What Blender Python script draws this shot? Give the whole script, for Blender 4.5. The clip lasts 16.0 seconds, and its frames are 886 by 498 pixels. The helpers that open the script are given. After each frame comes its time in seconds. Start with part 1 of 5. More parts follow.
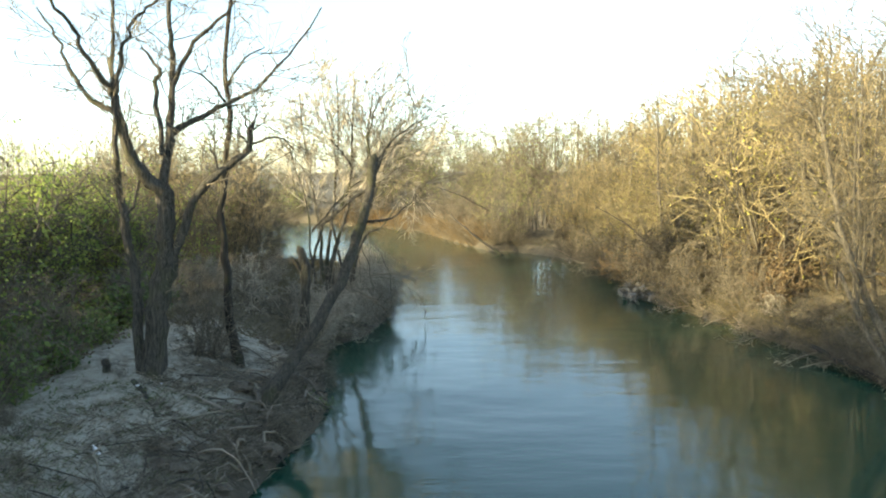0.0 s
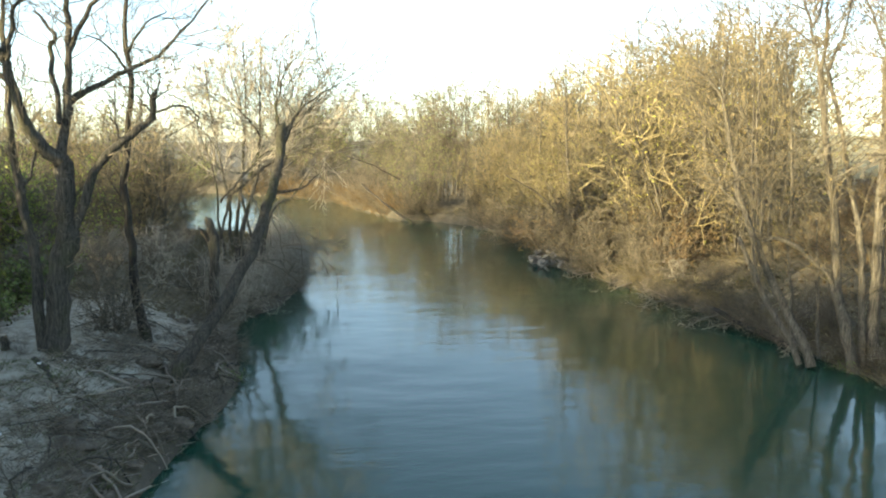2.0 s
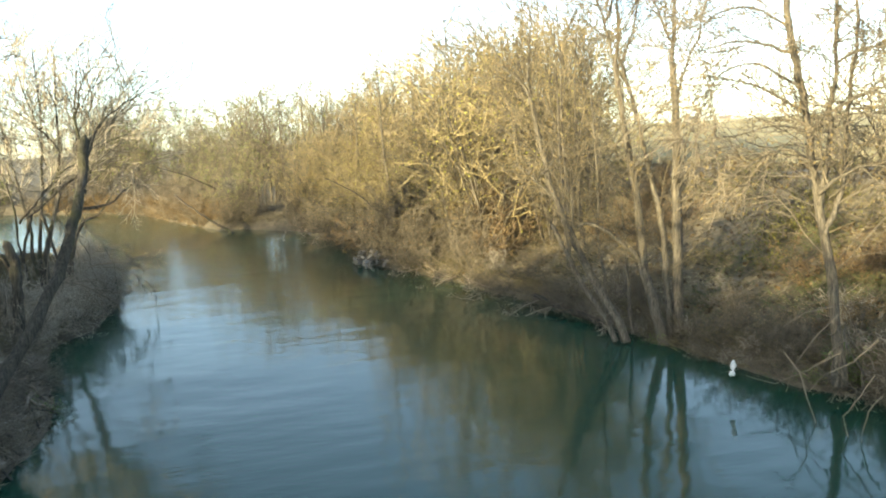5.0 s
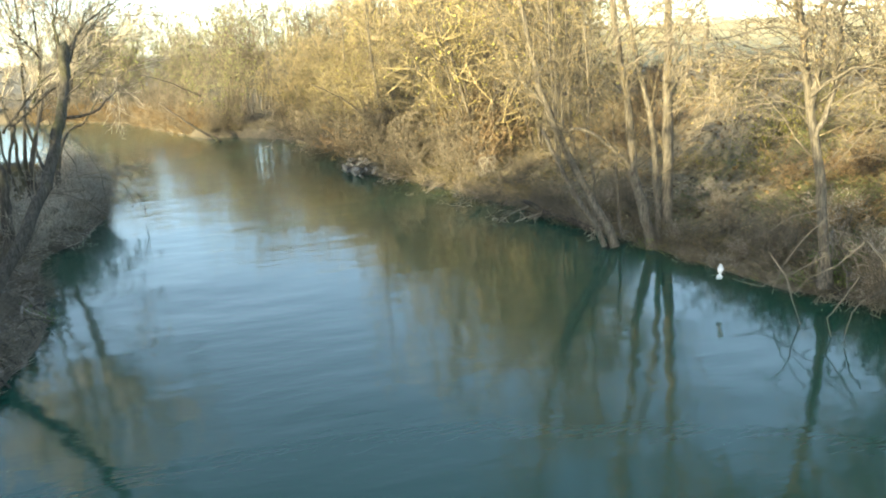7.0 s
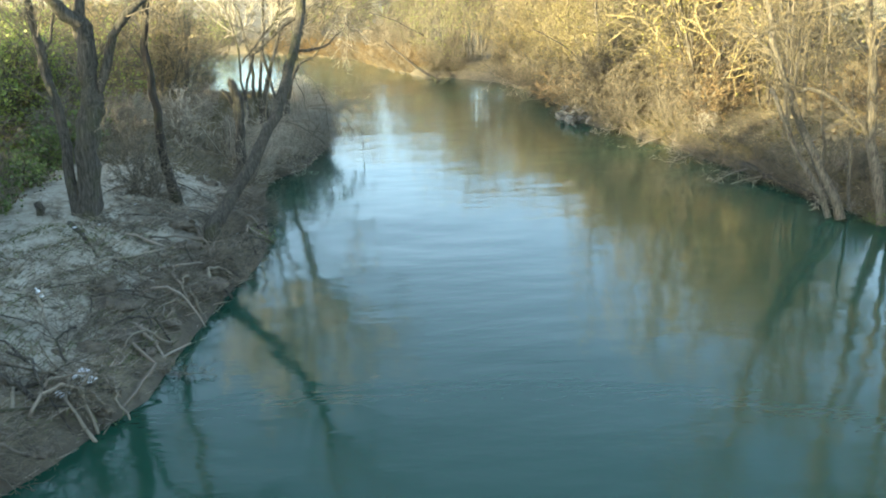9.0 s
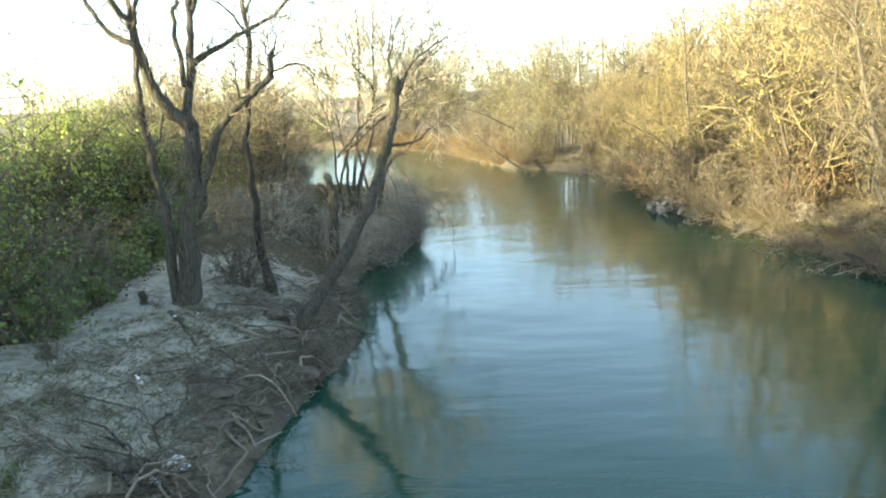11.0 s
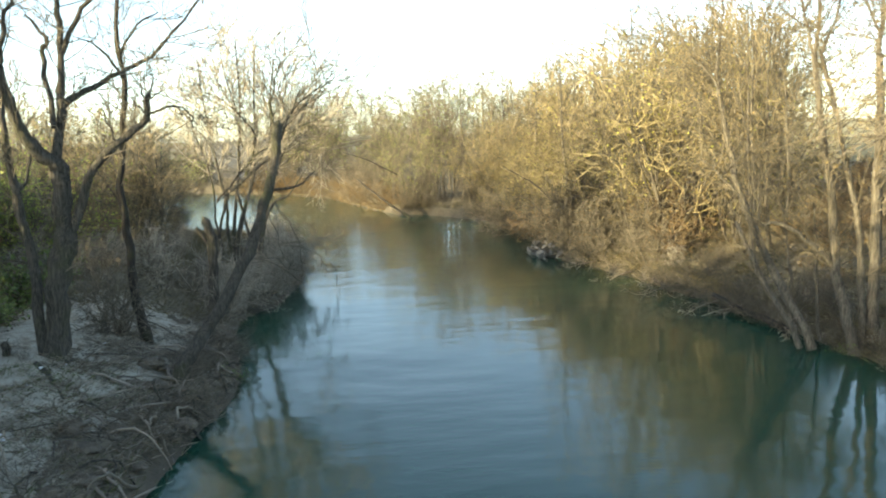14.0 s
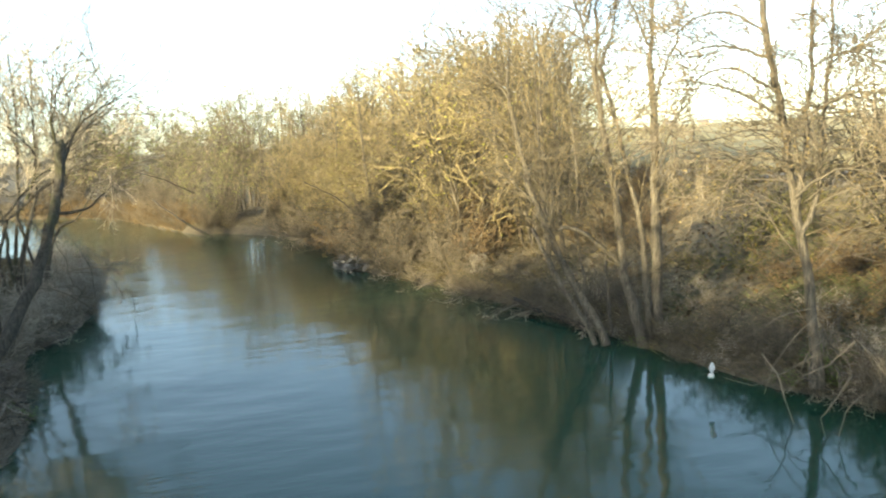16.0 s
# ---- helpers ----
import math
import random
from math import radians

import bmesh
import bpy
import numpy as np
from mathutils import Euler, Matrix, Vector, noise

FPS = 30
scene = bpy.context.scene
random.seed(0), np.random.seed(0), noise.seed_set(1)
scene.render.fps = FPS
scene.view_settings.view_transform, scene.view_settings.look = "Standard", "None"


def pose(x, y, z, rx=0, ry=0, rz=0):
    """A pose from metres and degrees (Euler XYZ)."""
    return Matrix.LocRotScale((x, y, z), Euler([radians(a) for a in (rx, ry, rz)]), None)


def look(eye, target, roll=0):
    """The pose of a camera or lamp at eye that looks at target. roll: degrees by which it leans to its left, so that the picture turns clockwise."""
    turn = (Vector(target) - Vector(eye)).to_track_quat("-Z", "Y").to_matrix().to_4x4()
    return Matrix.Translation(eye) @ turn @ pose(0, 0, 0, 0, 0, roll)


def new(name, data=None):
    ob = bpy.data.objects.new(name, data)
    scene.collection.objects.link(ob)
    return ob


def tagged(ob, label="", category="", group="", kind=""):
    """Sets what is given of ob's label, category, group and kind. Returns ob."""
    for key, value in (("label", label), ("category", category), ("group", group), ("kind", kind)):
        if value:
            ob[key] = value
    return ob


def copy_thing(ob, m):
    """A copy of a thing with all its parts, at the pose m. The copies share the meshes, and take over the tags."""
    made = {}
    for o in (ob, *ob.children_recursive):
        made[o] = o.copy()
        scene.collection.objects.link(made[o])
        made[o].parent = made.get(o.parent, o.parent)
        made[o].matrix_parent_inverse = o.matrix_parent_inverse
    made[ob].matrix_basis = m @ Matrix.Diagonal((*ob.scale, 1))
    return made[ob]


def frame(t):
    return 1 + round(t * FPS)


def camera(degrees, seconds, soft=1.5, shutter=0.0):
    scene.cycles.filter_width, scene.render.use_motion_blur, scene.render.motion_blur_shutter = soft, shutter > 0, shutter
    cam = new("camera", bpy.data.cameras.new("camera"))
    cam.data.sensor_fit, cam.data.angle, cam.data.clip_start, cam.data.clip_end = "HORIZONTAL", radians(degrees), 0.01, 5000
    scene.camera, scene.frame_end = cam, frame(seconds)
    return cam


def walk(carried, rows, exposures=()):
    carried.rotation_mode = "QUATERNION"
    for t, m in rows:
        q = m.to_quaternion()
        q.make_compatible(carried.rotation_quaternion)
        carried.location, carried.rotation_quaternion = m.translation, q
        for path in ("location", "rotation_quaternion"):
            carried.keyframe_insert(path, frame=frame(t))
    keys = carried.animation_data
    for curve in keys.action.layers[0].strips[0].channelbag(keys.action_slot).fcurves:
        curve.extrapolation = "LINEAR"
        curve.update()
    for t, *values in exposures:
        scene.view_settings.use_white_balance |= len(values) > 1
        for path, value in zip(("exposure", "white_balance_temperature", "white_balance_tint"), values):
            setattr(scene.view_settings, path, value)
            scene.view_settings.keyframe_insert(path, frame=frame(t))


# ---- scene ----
cam = camera(52.38, 16.0, soft=2.0, shutter=0.25)
PATH = (
    (0, pose(0, 0, 5.4, 85.03, 0.33, 0.01)),
    (0.5, pose(0, 0, 5.4, 84.72, 0.29, -2.29)),
    (1, pose(0, 0, 5.4, 83.78, 0.43, -4.67)),
    (1.5, pose(0, 0, 5.4, 83.83, -0.10, -5.39)),
    (2, pose(0, 0, 5.4, 83.03, 0.45, -5.62)),
    (2.5, pose(0, 0, 5.4, 81.76, 1.08, -8.45)),
    (3, pose(0, 0, 5.4, 81.44, 1.07, -12.51)),
    (3.5, pose(0, 0, 5.4, 81.54, 2.00, -15.19)),
    (4, pose(0, 0, 5.4, 82.96, 2.58, -16.20)),
    (4.2, pose(0, 0, 5.4, 83.44, 2.95, -16.87)),
    (6.3, pose(0, 0, 5.4, 79.51, 2.87, -17.25)),
    (6.5, pose(0, 0, 5.4, 78.86, 2.69, -16.62)),
    (7, pose(0, 0, 5.4, 76.79, 3.53, -17.93)),
    (7.5, pose(0, 0, 5.4, 75.96, 2.90, -10.42)),
    (8, pose(0, 0, 5.4, 74.41, 0.81, -2.77)),
    (8.2, pose(0, 0, 5.4, 73.96, 1.85, -4.55)),
    (10.3, pose(0, 0, 5.4, 76.18, 2.33, -1.29)),
    (10.5, pose(0, 0, 5.4, 77.55, 3.09, -0.15)),
    (11, pose(0, 0, 5.4, 80.08, 2.75, 1.47)),
    (11.5, pose(0, 0, 5.4, 81.15, 2.80, 2.17)),
    (12, pose(0, 0, 5.4, 82.44, 3.07, 1.92)),
    (12.5, pose(0, 0, 5.4, 82.71, 3.58, -2.73)),
    (13, pose(0, 0, 5.4, 82.14, 2.48, -6.17)),
    (13.5, pose(0, 0, 5.4, 82.39, 2.43, -6.72)),
    (14, pose(0, 0, 5.4, 82.61, 2.00, -5.92)),
    (14.5, pose(0, 0, 5.4, 82.38, 1.88, -3.65)),
    (15, pose(0, 0, 5.4, 82.25, 2.71, -6.97)),
    (15.5, pose(0, 0, 5.4, 82.99, 2.76, -13.19)),
    (16, pose(0, 0, 5.4, 82.93, 3.17, -18.48)),
)

EXPOSURE = (
    (0.0, 2.18, 7900, 0), (4.0, 2.15, 7900, 1), (6.3, 2.4, 7900, 0.5), (7.0, 2.65, 7900, 0), (8.0, 2.95, 7900, -4), (10.5, 2.95, 7900, -2),
    (11.0, 2.8, 7900, -2), (12.0, 2.5, 7900, -1), (13.0, 2.3, 7900, 0), (16.0, 2.15, 7900, 1),
)
walk(cam, PATH, EXPOSURE)

# ---------------------------------------------------------------- light
SUN = Vector((-0.90, -0.40, 0.195)).normalized()   # from the place towards the sun
world = bpy.data.worlds.new("sky")
scene.world = world
world.use_nodes = True
wn, wl = world.node_tree.nodes, world.node_tree.links
sky = wn.new("ShaderNodeTexSky")
sky.sky_type, sky.sun_disc = "NISHITA", False
sky.sun_elevation = math.asin(SUN.z)
sky.sun_rotation = math.atan2(SUN.x, SUN.y)
sky.air_density, sky.dust_density, sky.ozone_density = 0.52, 0.7, 0.7
wl.new(sky.outputs["Color"], wn["Background"].inputs["Color"])
wn["Background"].inputs["Strength"].default_value = 0.15
sun = new("sun", bpy.data.lights.new("sun", "SUN"))
sun.data.energy, sun.data.angle, sun.data.color = 3.6, radians(0.6), (1.0, 0.86, 0.60)
sun.matrix_world = look((-40, -30, 20), Vector((-40, -30, 20)) - SUN)


# ---------------------------------------------------------------- materials
def material(name, rough=0.8):
    m = bpy.data.materials.new(name)
    m.use_nodes = True
    b = m.node_tree.nodes["Principled BSDF"]
    b.inputs["Roughness"].default_value = rough
    return m, m.node_tree.nodes, m.node_tree.links, b


def noise_node(n, l, scale, detail=4.0, rough=0.6, stretch=(1, 1, 1)):
    co = n.new("ShaderNodeTexCoord")
    mp = n.new("ShaderNodeMapping")
    mp.inputs["Scale"].default_value = stretch
    t = n.new("ShaderNodeTexNoise")
    t.inputs["Scale"].default_value, t.inputs["Detail"].default_value, t.inputs["Roughness"].default_value = scale, detail, rough
    l.new(co.outputs["Object"], mp.inputs["Vector"])
    l.new(mp.outputs["Vector"], t.inputs["Vector"])
    return t.outputs["Fac"]


def ramp(n, l, fac, *stops):
    r = n.new("ShaderNodeValToRGB")
    e = r.color_ramp.elements
    while len(e) < len(stops):
        e.new(0.5)
    for k, (p, c) in zip(e, stops):
        k.position, k.color = p, (*c, 1)
    l.new(fac, r.inputs["Fac"])
    return r.outputs["Color"]


def mixed(n, l, fac, a, b, kind="MIX"):
    m = n.new("ShaderNodeMix")
    m.data_type, m.blend_type = "RGBA", kind
    for sock, v in ((m.inputs[0], fac), (m.inputs[6], a), (m.inputs[7], b)):
        if isinstance(v, (int, float)):
            sock.default_value = v
        elif isinstance(v, tuple):
            sock.default_value = (*v, 1)
        else:
            l.new(v, sock)
    return m.outputs[2]


def bumped(n, l, b, height, strength, distance):
    k = n.new("ShaderNodeBump")
    k.inputs["Strength"].default_value, k.inputs["Distance"].default_value = strength, distance
    l.new(height, k.inputs["Height"])
    l.new(k.outputs["Normal"], b.inputs["Normal"])


def bark(name, dark, light, moss=None):
    m, n, l, b = material(name, 0.9)
    grain = noise_node(n, l, 11.0, 6, 0.75, (2.2, 2.2, 0.3))
    col = ramp(n, l, grain, (0.38, dark), (0.64, light))
    broad = noise_node(n, l, 1.3, 3)
    if moss:
        col = mixed(n, l, ramp(n, l, broad, (0.5, (0, 0, 0)), (0.68, (0.8, 0.8, 0.8))), col, moss)
    col = mixed(n, l, 0.5, col, ramp(n, l, broad, (0.3, (0.55, 0.55, 0.55)), (0.7, (1, 1, 1))), "MULTIPLY")
    l.new(col, b.inputs["Base Color"])
    bumped(n, l, b, grain, 1.0, 0.06)
    return m


def twig(name, a, b2):
    """Thin bark, its tint varied from one tree to the next."""
    m, n, l, b = material(name, 0.75)
    info = n.new("ShaderNodeObjectInfo")
    col = mixed(n, l, info.outputs["Random"], a, b2)
    isl = n.new("ShaderNodeNewGeometry")
    col = mixed(n, l, 0.9, col, ramp(n, l, isl.outputs["Random Per Island"], (0.0, (0.3, 0.3, 0.3)), (0.5, (0.8, 0.8, 0.8)), (1.0, (1.25, 1.22, 1.2))), "MULTIPLY")
    l.new(col, b.inputs["Base Color"])
    return m


def leafy(name, a, b2, glow=0.35):
    m, n, l, b = material(name, 0.6)
    isl = n.new("ShaderNodeNewGeometry")
    info = n.new("ShaderNodeObjectInfo")
    col = ramp(n, l, isl.outputs["Random Per Island"], (0.0, a), (1.0, b2))
    col = mixed(n, l, 0.5, col, ramp(n, l, info.outputs["Random"], (0.0, (0.65, 0.7, 0.6)), (1.0, (1.2, 1.15, 1.0))), "MULTIPLY")
    l.new(col, b.inputs["Base Color"])
    tr = n.new("ShaderNodeBsdfTranslucent")
    mx = n.new("ShaderNodeMixShader")
    mx.inputs[0].default_value = glow
    l.new(col, tr.inputs["Color"])
    l.new(b.outputs[0], mx.inputs[1])
    l.new(tr.outputs[0], mx.inputs[2])
    l.new(mx.outputs[0], n["Material Output"].inputs["Surface"])
    return m


BARK_WILLOW = bark("bark_willow", (0.028, 0.025, 0.02), (0.16, 0.143, 0.118), (0.07, 0.074, 0.03))
# the willow bark at roughly half its brightness
BARK_DARK = bark("bark_dark", (0.018, 0.015, 0.012), (0.075, 0.063, 0.05), (0.05, 0.055, 0.022))
BARK_ALDER = bark("bark_alder", (0.07, 0.061, 0.047), (0.26, 0.23, 0.18))
BARK_POLE = bark("bark_pole", (0.065, 0.056, 0.043), (0.215, 0.188, 0.145))
TWIG_BROWN = twig("twig_brown", (0.14, 0.118, 0.08), (0.32, 0.268, 0.165))
TWIG_YELLOW = twig("twig_yellow", (0.225, 0.185, 0.10), (0.37, 0.31, 0.165))
TWIG_GREY = twig("twig_grey", (0.14, 0.122, 0.09), (0.23, 0.197, 0.145))
TWIG_DARK = twig("twig_wet", (0.17, 0.148, 0.11), (0.31, 0.27, 0.205))
TWIG_PALE = twig("twig_pale", (0.33, 0.30, 0.245), (0.49, 0.445, 0.36))
TWIG_RED = twig("twig_red", (0.18, 0.125, 0.075), (0.27, 0.19, 0.105))
BUD_YELLOW = leafy("bud_yellow", (0.28, 0.29, 0.07), (0.47, 0.46, 0.12))
BUD_BROWN = leafy("bud_brown", (0.26, 0.185, 0.085), (0.38, 0.295, 0.135))
BUD_GREEN = leafy("bud_green", (0.17, 0.23, 0.07), (0.33, 0.37, 0.13))
LEAF = leafy("leaf_green", (0.14, 0.22, 0.065), (0.43, 0.50, 0.15), 0.55)
OLIVE = leafy("leaf_olive", (0.11, 0.115, 0.03), (0.27, 0.25, 0.075), 0.3)
BRACKEN = leafy("leaf_rust", (0.15, 0.10, 0.05), (0.30, 0.215, 0.105), 0.25)
IVY = leafy("leaf_dark", (0.085, 0.13, 0.045), (0.21, 0.27, 0.09), 0.35)
DEAD_LEAF = leafy("dead_leaf", (0.07, 0.048, 0.026), (0.17, 0.115, 0.055), 0.1)
STRAW = twig("straw", (0.15, 0.13, 0.065), (0.25, 0.205, 0.105))
STRAW_PALE = twig("straw_pale", (0.36, 0.31, 0.18), (0.50, 0.44, 0.27))
REED = twig("reed", (0.22, 0.15, 0.07), (0.30, 0.215, 0.10))
GRASS = twig("grass_green", (0.09, 0.115, 0.045), (0.155, 0.175, 0.07))
DRIFT = twig("driftwood", (0.20, 0.165, 0.125), (0.36, 0.31, 0.25))

WATER, n, l, b = material("river_water", 0.05)
b.inputs["IOR"].default_value = 1.333
b.inputs["Base Color"].default_value = (0.008, 0.055, 0.036, 1)
fine = noise_node(n, l, 1.3, 2, 0.45, (0.55, 1.0, 1))
broad = noise_node(n, l, 0.24, 2, 0.5, (0.6, 0.9, 1))
add = n.new("ShaderNodeMath")
add.operation = "MULTIPLY_ADD"
add.inputs[1].default_value = 5.0
l.new(broad, add.inputs[0])
l.new(fine, add.inputs[2])
chop = n.new("ShaderNodeMath")
chop.operation = "MULTIPLY_ADD"
chop.inputs[1].default_value = 0.2
l.new(noise_node(n, l, 6.5, 2, 0.5, (0.6, 1.3, 1)), chop.inputs[0])
l.new(add.outputs[0], chop.inputs[2])
# the shallow arm past the spit runs rough
place = n.new("ShaderNodeNewGeometry")
split = n.new("ShaderNodeSeparateXYZ")
l.new(place.outputs["Position"], split.inputs[0])
arm = n.new("ShaderNodeMapRange")
arm.inputs[1].default_value, arm.inputs[2].default_value, arm.inputs[3].default_value, arm.inputs[4].default_value = -3.5, -7.0, 0.07, 0.14
l.new(split.outputs["X"], arm.inputs[0])
lively = n.new("ShaderNodeMapRange")
lively.inputs[1].default_value, lively.inputs[2].default_value, lively.inputs[3].default_value, lively.inputs[4].default_value = 24, 44, 0.0, 1.6
l.new(split.outputs["Y"], lively.inputs[0])
swell = n.new("ShaderNodeMath")
swell.operation = "MULTIPLY_ADD"
l.new(noise_node(n, l, 2.2, 2, 0.5, (0.5, 1.5, 1)), swell.inputs[0])
l.new(lively.outputs[0], swell.inputs[1])
l.new(chop.outputs[0], swell.inputs[2])
bumped(n, l, b, swell.outputs[0], 0.30, 0.035)
far = n.new("ShaderNodeMapRange")
far.inputs[1].default_value, far.inputs[2].default_value, far.inputs[3].default_value, far.inputs[4].default_value = 50, 56, 0.07, 0.14
l.new(split.outputs["Y"], far.inputs[0])
shallow = n.new("ShaderNodeMath")
shallow.operation = "MINIMUM"
l.new(arm.outputs[0], shallow.inputs[0])
l.new(far.outputs[0], shallow.inputs[1])
l.new(shallow.outputs[0], b.inputs["Roughness"])

SOIL, n, l, b = material("river_bank_soil", 0.95)
sand_a = n.new("ShaderNodeAttribute")
sand_a.attribute_name = "sand"
dry_a = n.new("ShaderNodeAttribute")
dry_a.attribute_name = "dry"
n1, n2, n3 = noise_node(n, l, 0.45, 5), noise_node(n, l, 3.2, 6, 0.7), noise_node(n, l, 22.0, 4, 0.7)
litter = ramp(n, l, n2, (0.3, (0.075, 0.066, 0.044)), (0.5, (0.165, 0.14, 0.094)), (0.72, (0.29, 0.24, 0.16)))
turf = ramp(n, l, n2, (0.3, (0.30, 0.26, 0.12)), (0.7, (0.55, 0.47, 0.26)))
sand = ramp(n, l, n3, (0.25, (0.30, 0.28, 0.225)), (0.75, (0.47, 0.44, 0.36)))
sand = mixed(n, l, ramp(n, l, n2, (0.45, (0, 0, 0)), (0.62, (0.7, 0.7, 0.7))), sand, (0.13, 0.105, 0.07))
col = mixed(n, l, dry_a.outputs["Fac"], litter, turf)
path_a = n.new("ShaderNodeAttribute")
path_a.attribute_name = "gravel"
wet_shade_a = n.new("ShaderNodeAttribute")
wet_shade_a.attribute_name = "wet_shade"
col = mixed(n, l, path_a.outputs["Fac"], col, ramp(n, l, n3, (0.3, (0.26, 0.25, 0.235)), (0.7, (0.42, 0.40, 0.37))))
edge = n.new("ShaderNodeMath")
edge.operation = "ADD"
l.new(sand_a.outputs["Fac"], edge.inputs[0])
l.new(n1, edge.inputs[1])
col = mixed(n, l, ramp(n, l, edge.outputs[0], (0.80, (0, 0, 0)), (0.98, (1, 1, 1))), col, sand)
# dark wet soil by the water, and painted shade along the far bank
col = mixed(n, l, wet_shade_a.outputs["Fac"], col, (0.085, 0.073, 0.055))
l.new(col, b.inputs["Base Color"])
bumped(n, l, b, n2, 0.9, 0.12)


# ---------------------------------------------------------------- mesh helpers
class Tubes:
    """Gathers tapered round limbs and turns them into one mesh."""

    def __init__(self, rough=0.0):
        self.groups, self.rough = {}, rough

    def add(self, pts, radii, sides):
        self.groups.setdefault((len(pts), sides), []).append((pts, radii))

    def arrays(self):
        verts, faces, base = [], [], 0
        for (k, s), items in self.groups.items():
            p = np.array([[tuple(q) for q in i[0]] for i in items], float)
            r = np.array([i[1] for i in items], float)
            tan = np.gradient(p, axis=1)
            tan /= np.linalg.norm(tan, axis=2, keepdims=True) + 1e-9
            ref = np.where(np.abs(tan[:, :1, 2:3]) > 0.8, np.array([1.0, 0, 0]), np.array([0, 0, 1.0]))
            u = np.cross(tan, np.broadcast_to(ref, tan.shape))
            u /= np.linalg.norm(u, axis=2, keepdims=True) + 1e-9
            w = np.cross(tan, u)
            a = np.arange(s) * 2 * math.pi / s
            g = np.random.default_rng(k * 31 + s)
            r = r[:, :, None] * (1 + self.rough * (0.7 * g.normal(size=(len(items), 1, s)) + 0.5 * g.normal(size=(len(items), k, s))))
            ring = p[:, :, None] + r[:, :, :, None] * (np.cos(a)[:, None] * u[:, :, None] + np.sin(a)[:, None] * w[:, :, None])
            m = len(items)
            verts.append(ring.reshape(-1, 3))
            i0 = base + (np.arange(m)[:, None, None] * k + np.arange(k - 1)[None, :, None]) * s
            j, j2 = np.arange(s), (np.arange(s) + 1) % s
            faces.append(np.stack([i0 + j, i0 + j2, i0 + s + j2, i0 + s + j], -1).reshape(-1, 4))
            base += m * k * s
        return np.concatenate(verts), np.concatenate(faces)

    def mesh(self, name, mat):
        v, f = self.arrays()
        return quad_mesh(name, v, f, mat)


def quad_mesh(name, v, f, mat, smooth=True):
    me = bpy.data.meshes.new(name)
    me.vertices.add(len(v))
    me.vertices.foreach_set("co", np.ascontiguousarray(v, dtype=np.float32).ravel())
    me.loops.add(f.size)
    me.loops.foreach_set("vertex_index", np.ascontiguousarray(f, dtype=np.int32).ravel())
    me.polygons.add(len(f))
    me.polygons.foreach_set("loop_start", np.arange(0, f.size, f.shape[1], dtype=np.int32))
    me.update(calc_edges=True)
    me.polygons.foreach_set("use_smooth", np.full(len(f), smooth))
    me.materials.append(mat)
    return me


def leaf_mesh(name, spots, size, mat, rng, long=1.7):
    """A small folded blade at every spot, turned at random."""
    p = np.array([tuple(q) for q in spots], float)
    g = np.random.default_rng(rng.randrange(10 ** 6))
    a, c = g.normal(size=p.shape), g.normal(size=p.shape)
    a /= np.linalg.norm(a, axis=1, keepdims=True)
    c -= (c * a).sum(1, keepdims=True) * a
    c /= np.linalg.norm(c, axis=1, keepdims=True)
    s = size * g.uniform(0.6, 1.4, (len(p), 1))
    v = np.stack([p, p + a * s * long * 0.5 + c * s * 0.5, p + a * s * long, p + a * s * long * 0.5 - c * s * 0.5], 1)
    return quad_mesh(name, v.reshape(-1, 3), np.arange(len(p) * 4).reshape(-1, 4), mat, False)


def part(name, me, parent, label=""):
    ob = new(name, me)
    ob.parent = parent
    if label:
        tagged(ob, label)
    return ob


def tilt(d, angle, rng):
    """d turned by angle (degrees) to a random side."""
    side = d.cross(Vector((rng.uniform(-1, 1), rng.uniform(-1, 1), rng.uniform(-1, 1))))
    if side.length < 1e-3:
        side = d.orthogonal()
    return (Matrix.Rotation(radians(angle), 3, side.normalized()) @ d).normalized()


def grow(wood, fine, tips, p, d, length, r, lev, cfg, rng):
    """One limb with its side limbs, their twigs and the tips where buds sit."""
    last = lev == len(cfg["kids"])
    k = cfg["seg"][lev]
    pts, q, e = [p.copy()], p.copy(), d.copy()
    for _ in range(k):
        e = tilt(e, rng.uniform(0, cfg["wob"][lev]), rng)
        e = (e + Vector((0, 0, cfg["up"][lev]))).normalized()
        q = q + e * (length / k)
        pts.append(q)
    r1 = max(cfg["thin"], r * cfg["taper"][lev])
    rad = [r + (r1 - r) * i / k for i in range(k + 1)]
    (fine if lev >= cfg["fine"] else wood).add(pts, rad, cfg["sides"][lev])
    if last:
        tips.extend(pts[1:])
        return
    kids = cfg["kids"][lev]
    for i in range(kids):
        t = cfg["bare"][lev] + (1 - cfg["bare"][lev]) * (i + rng.random()) / kids
        x = min(t * k, k - 1e-4)
        j = int(x)
        at = pts[j].lerp(pts[j + 1], x - j)
        along = (pts[j + 1] - pts[j]).normalized()
        size = length * cfg["ratio"][lev] * rng.uniform(0.6, 1.25) * (1.15 - cfg["cone"] * t)
        grow(wood, fine, tips, at, tilt(along, cfg["angle"][lev] * rng.uniform(0.7, 1.3), rng), size,
             max(cfg["thin"], (r + (r1 - r) * t) * cfg["share"]), lev + 1, cfg, rng)


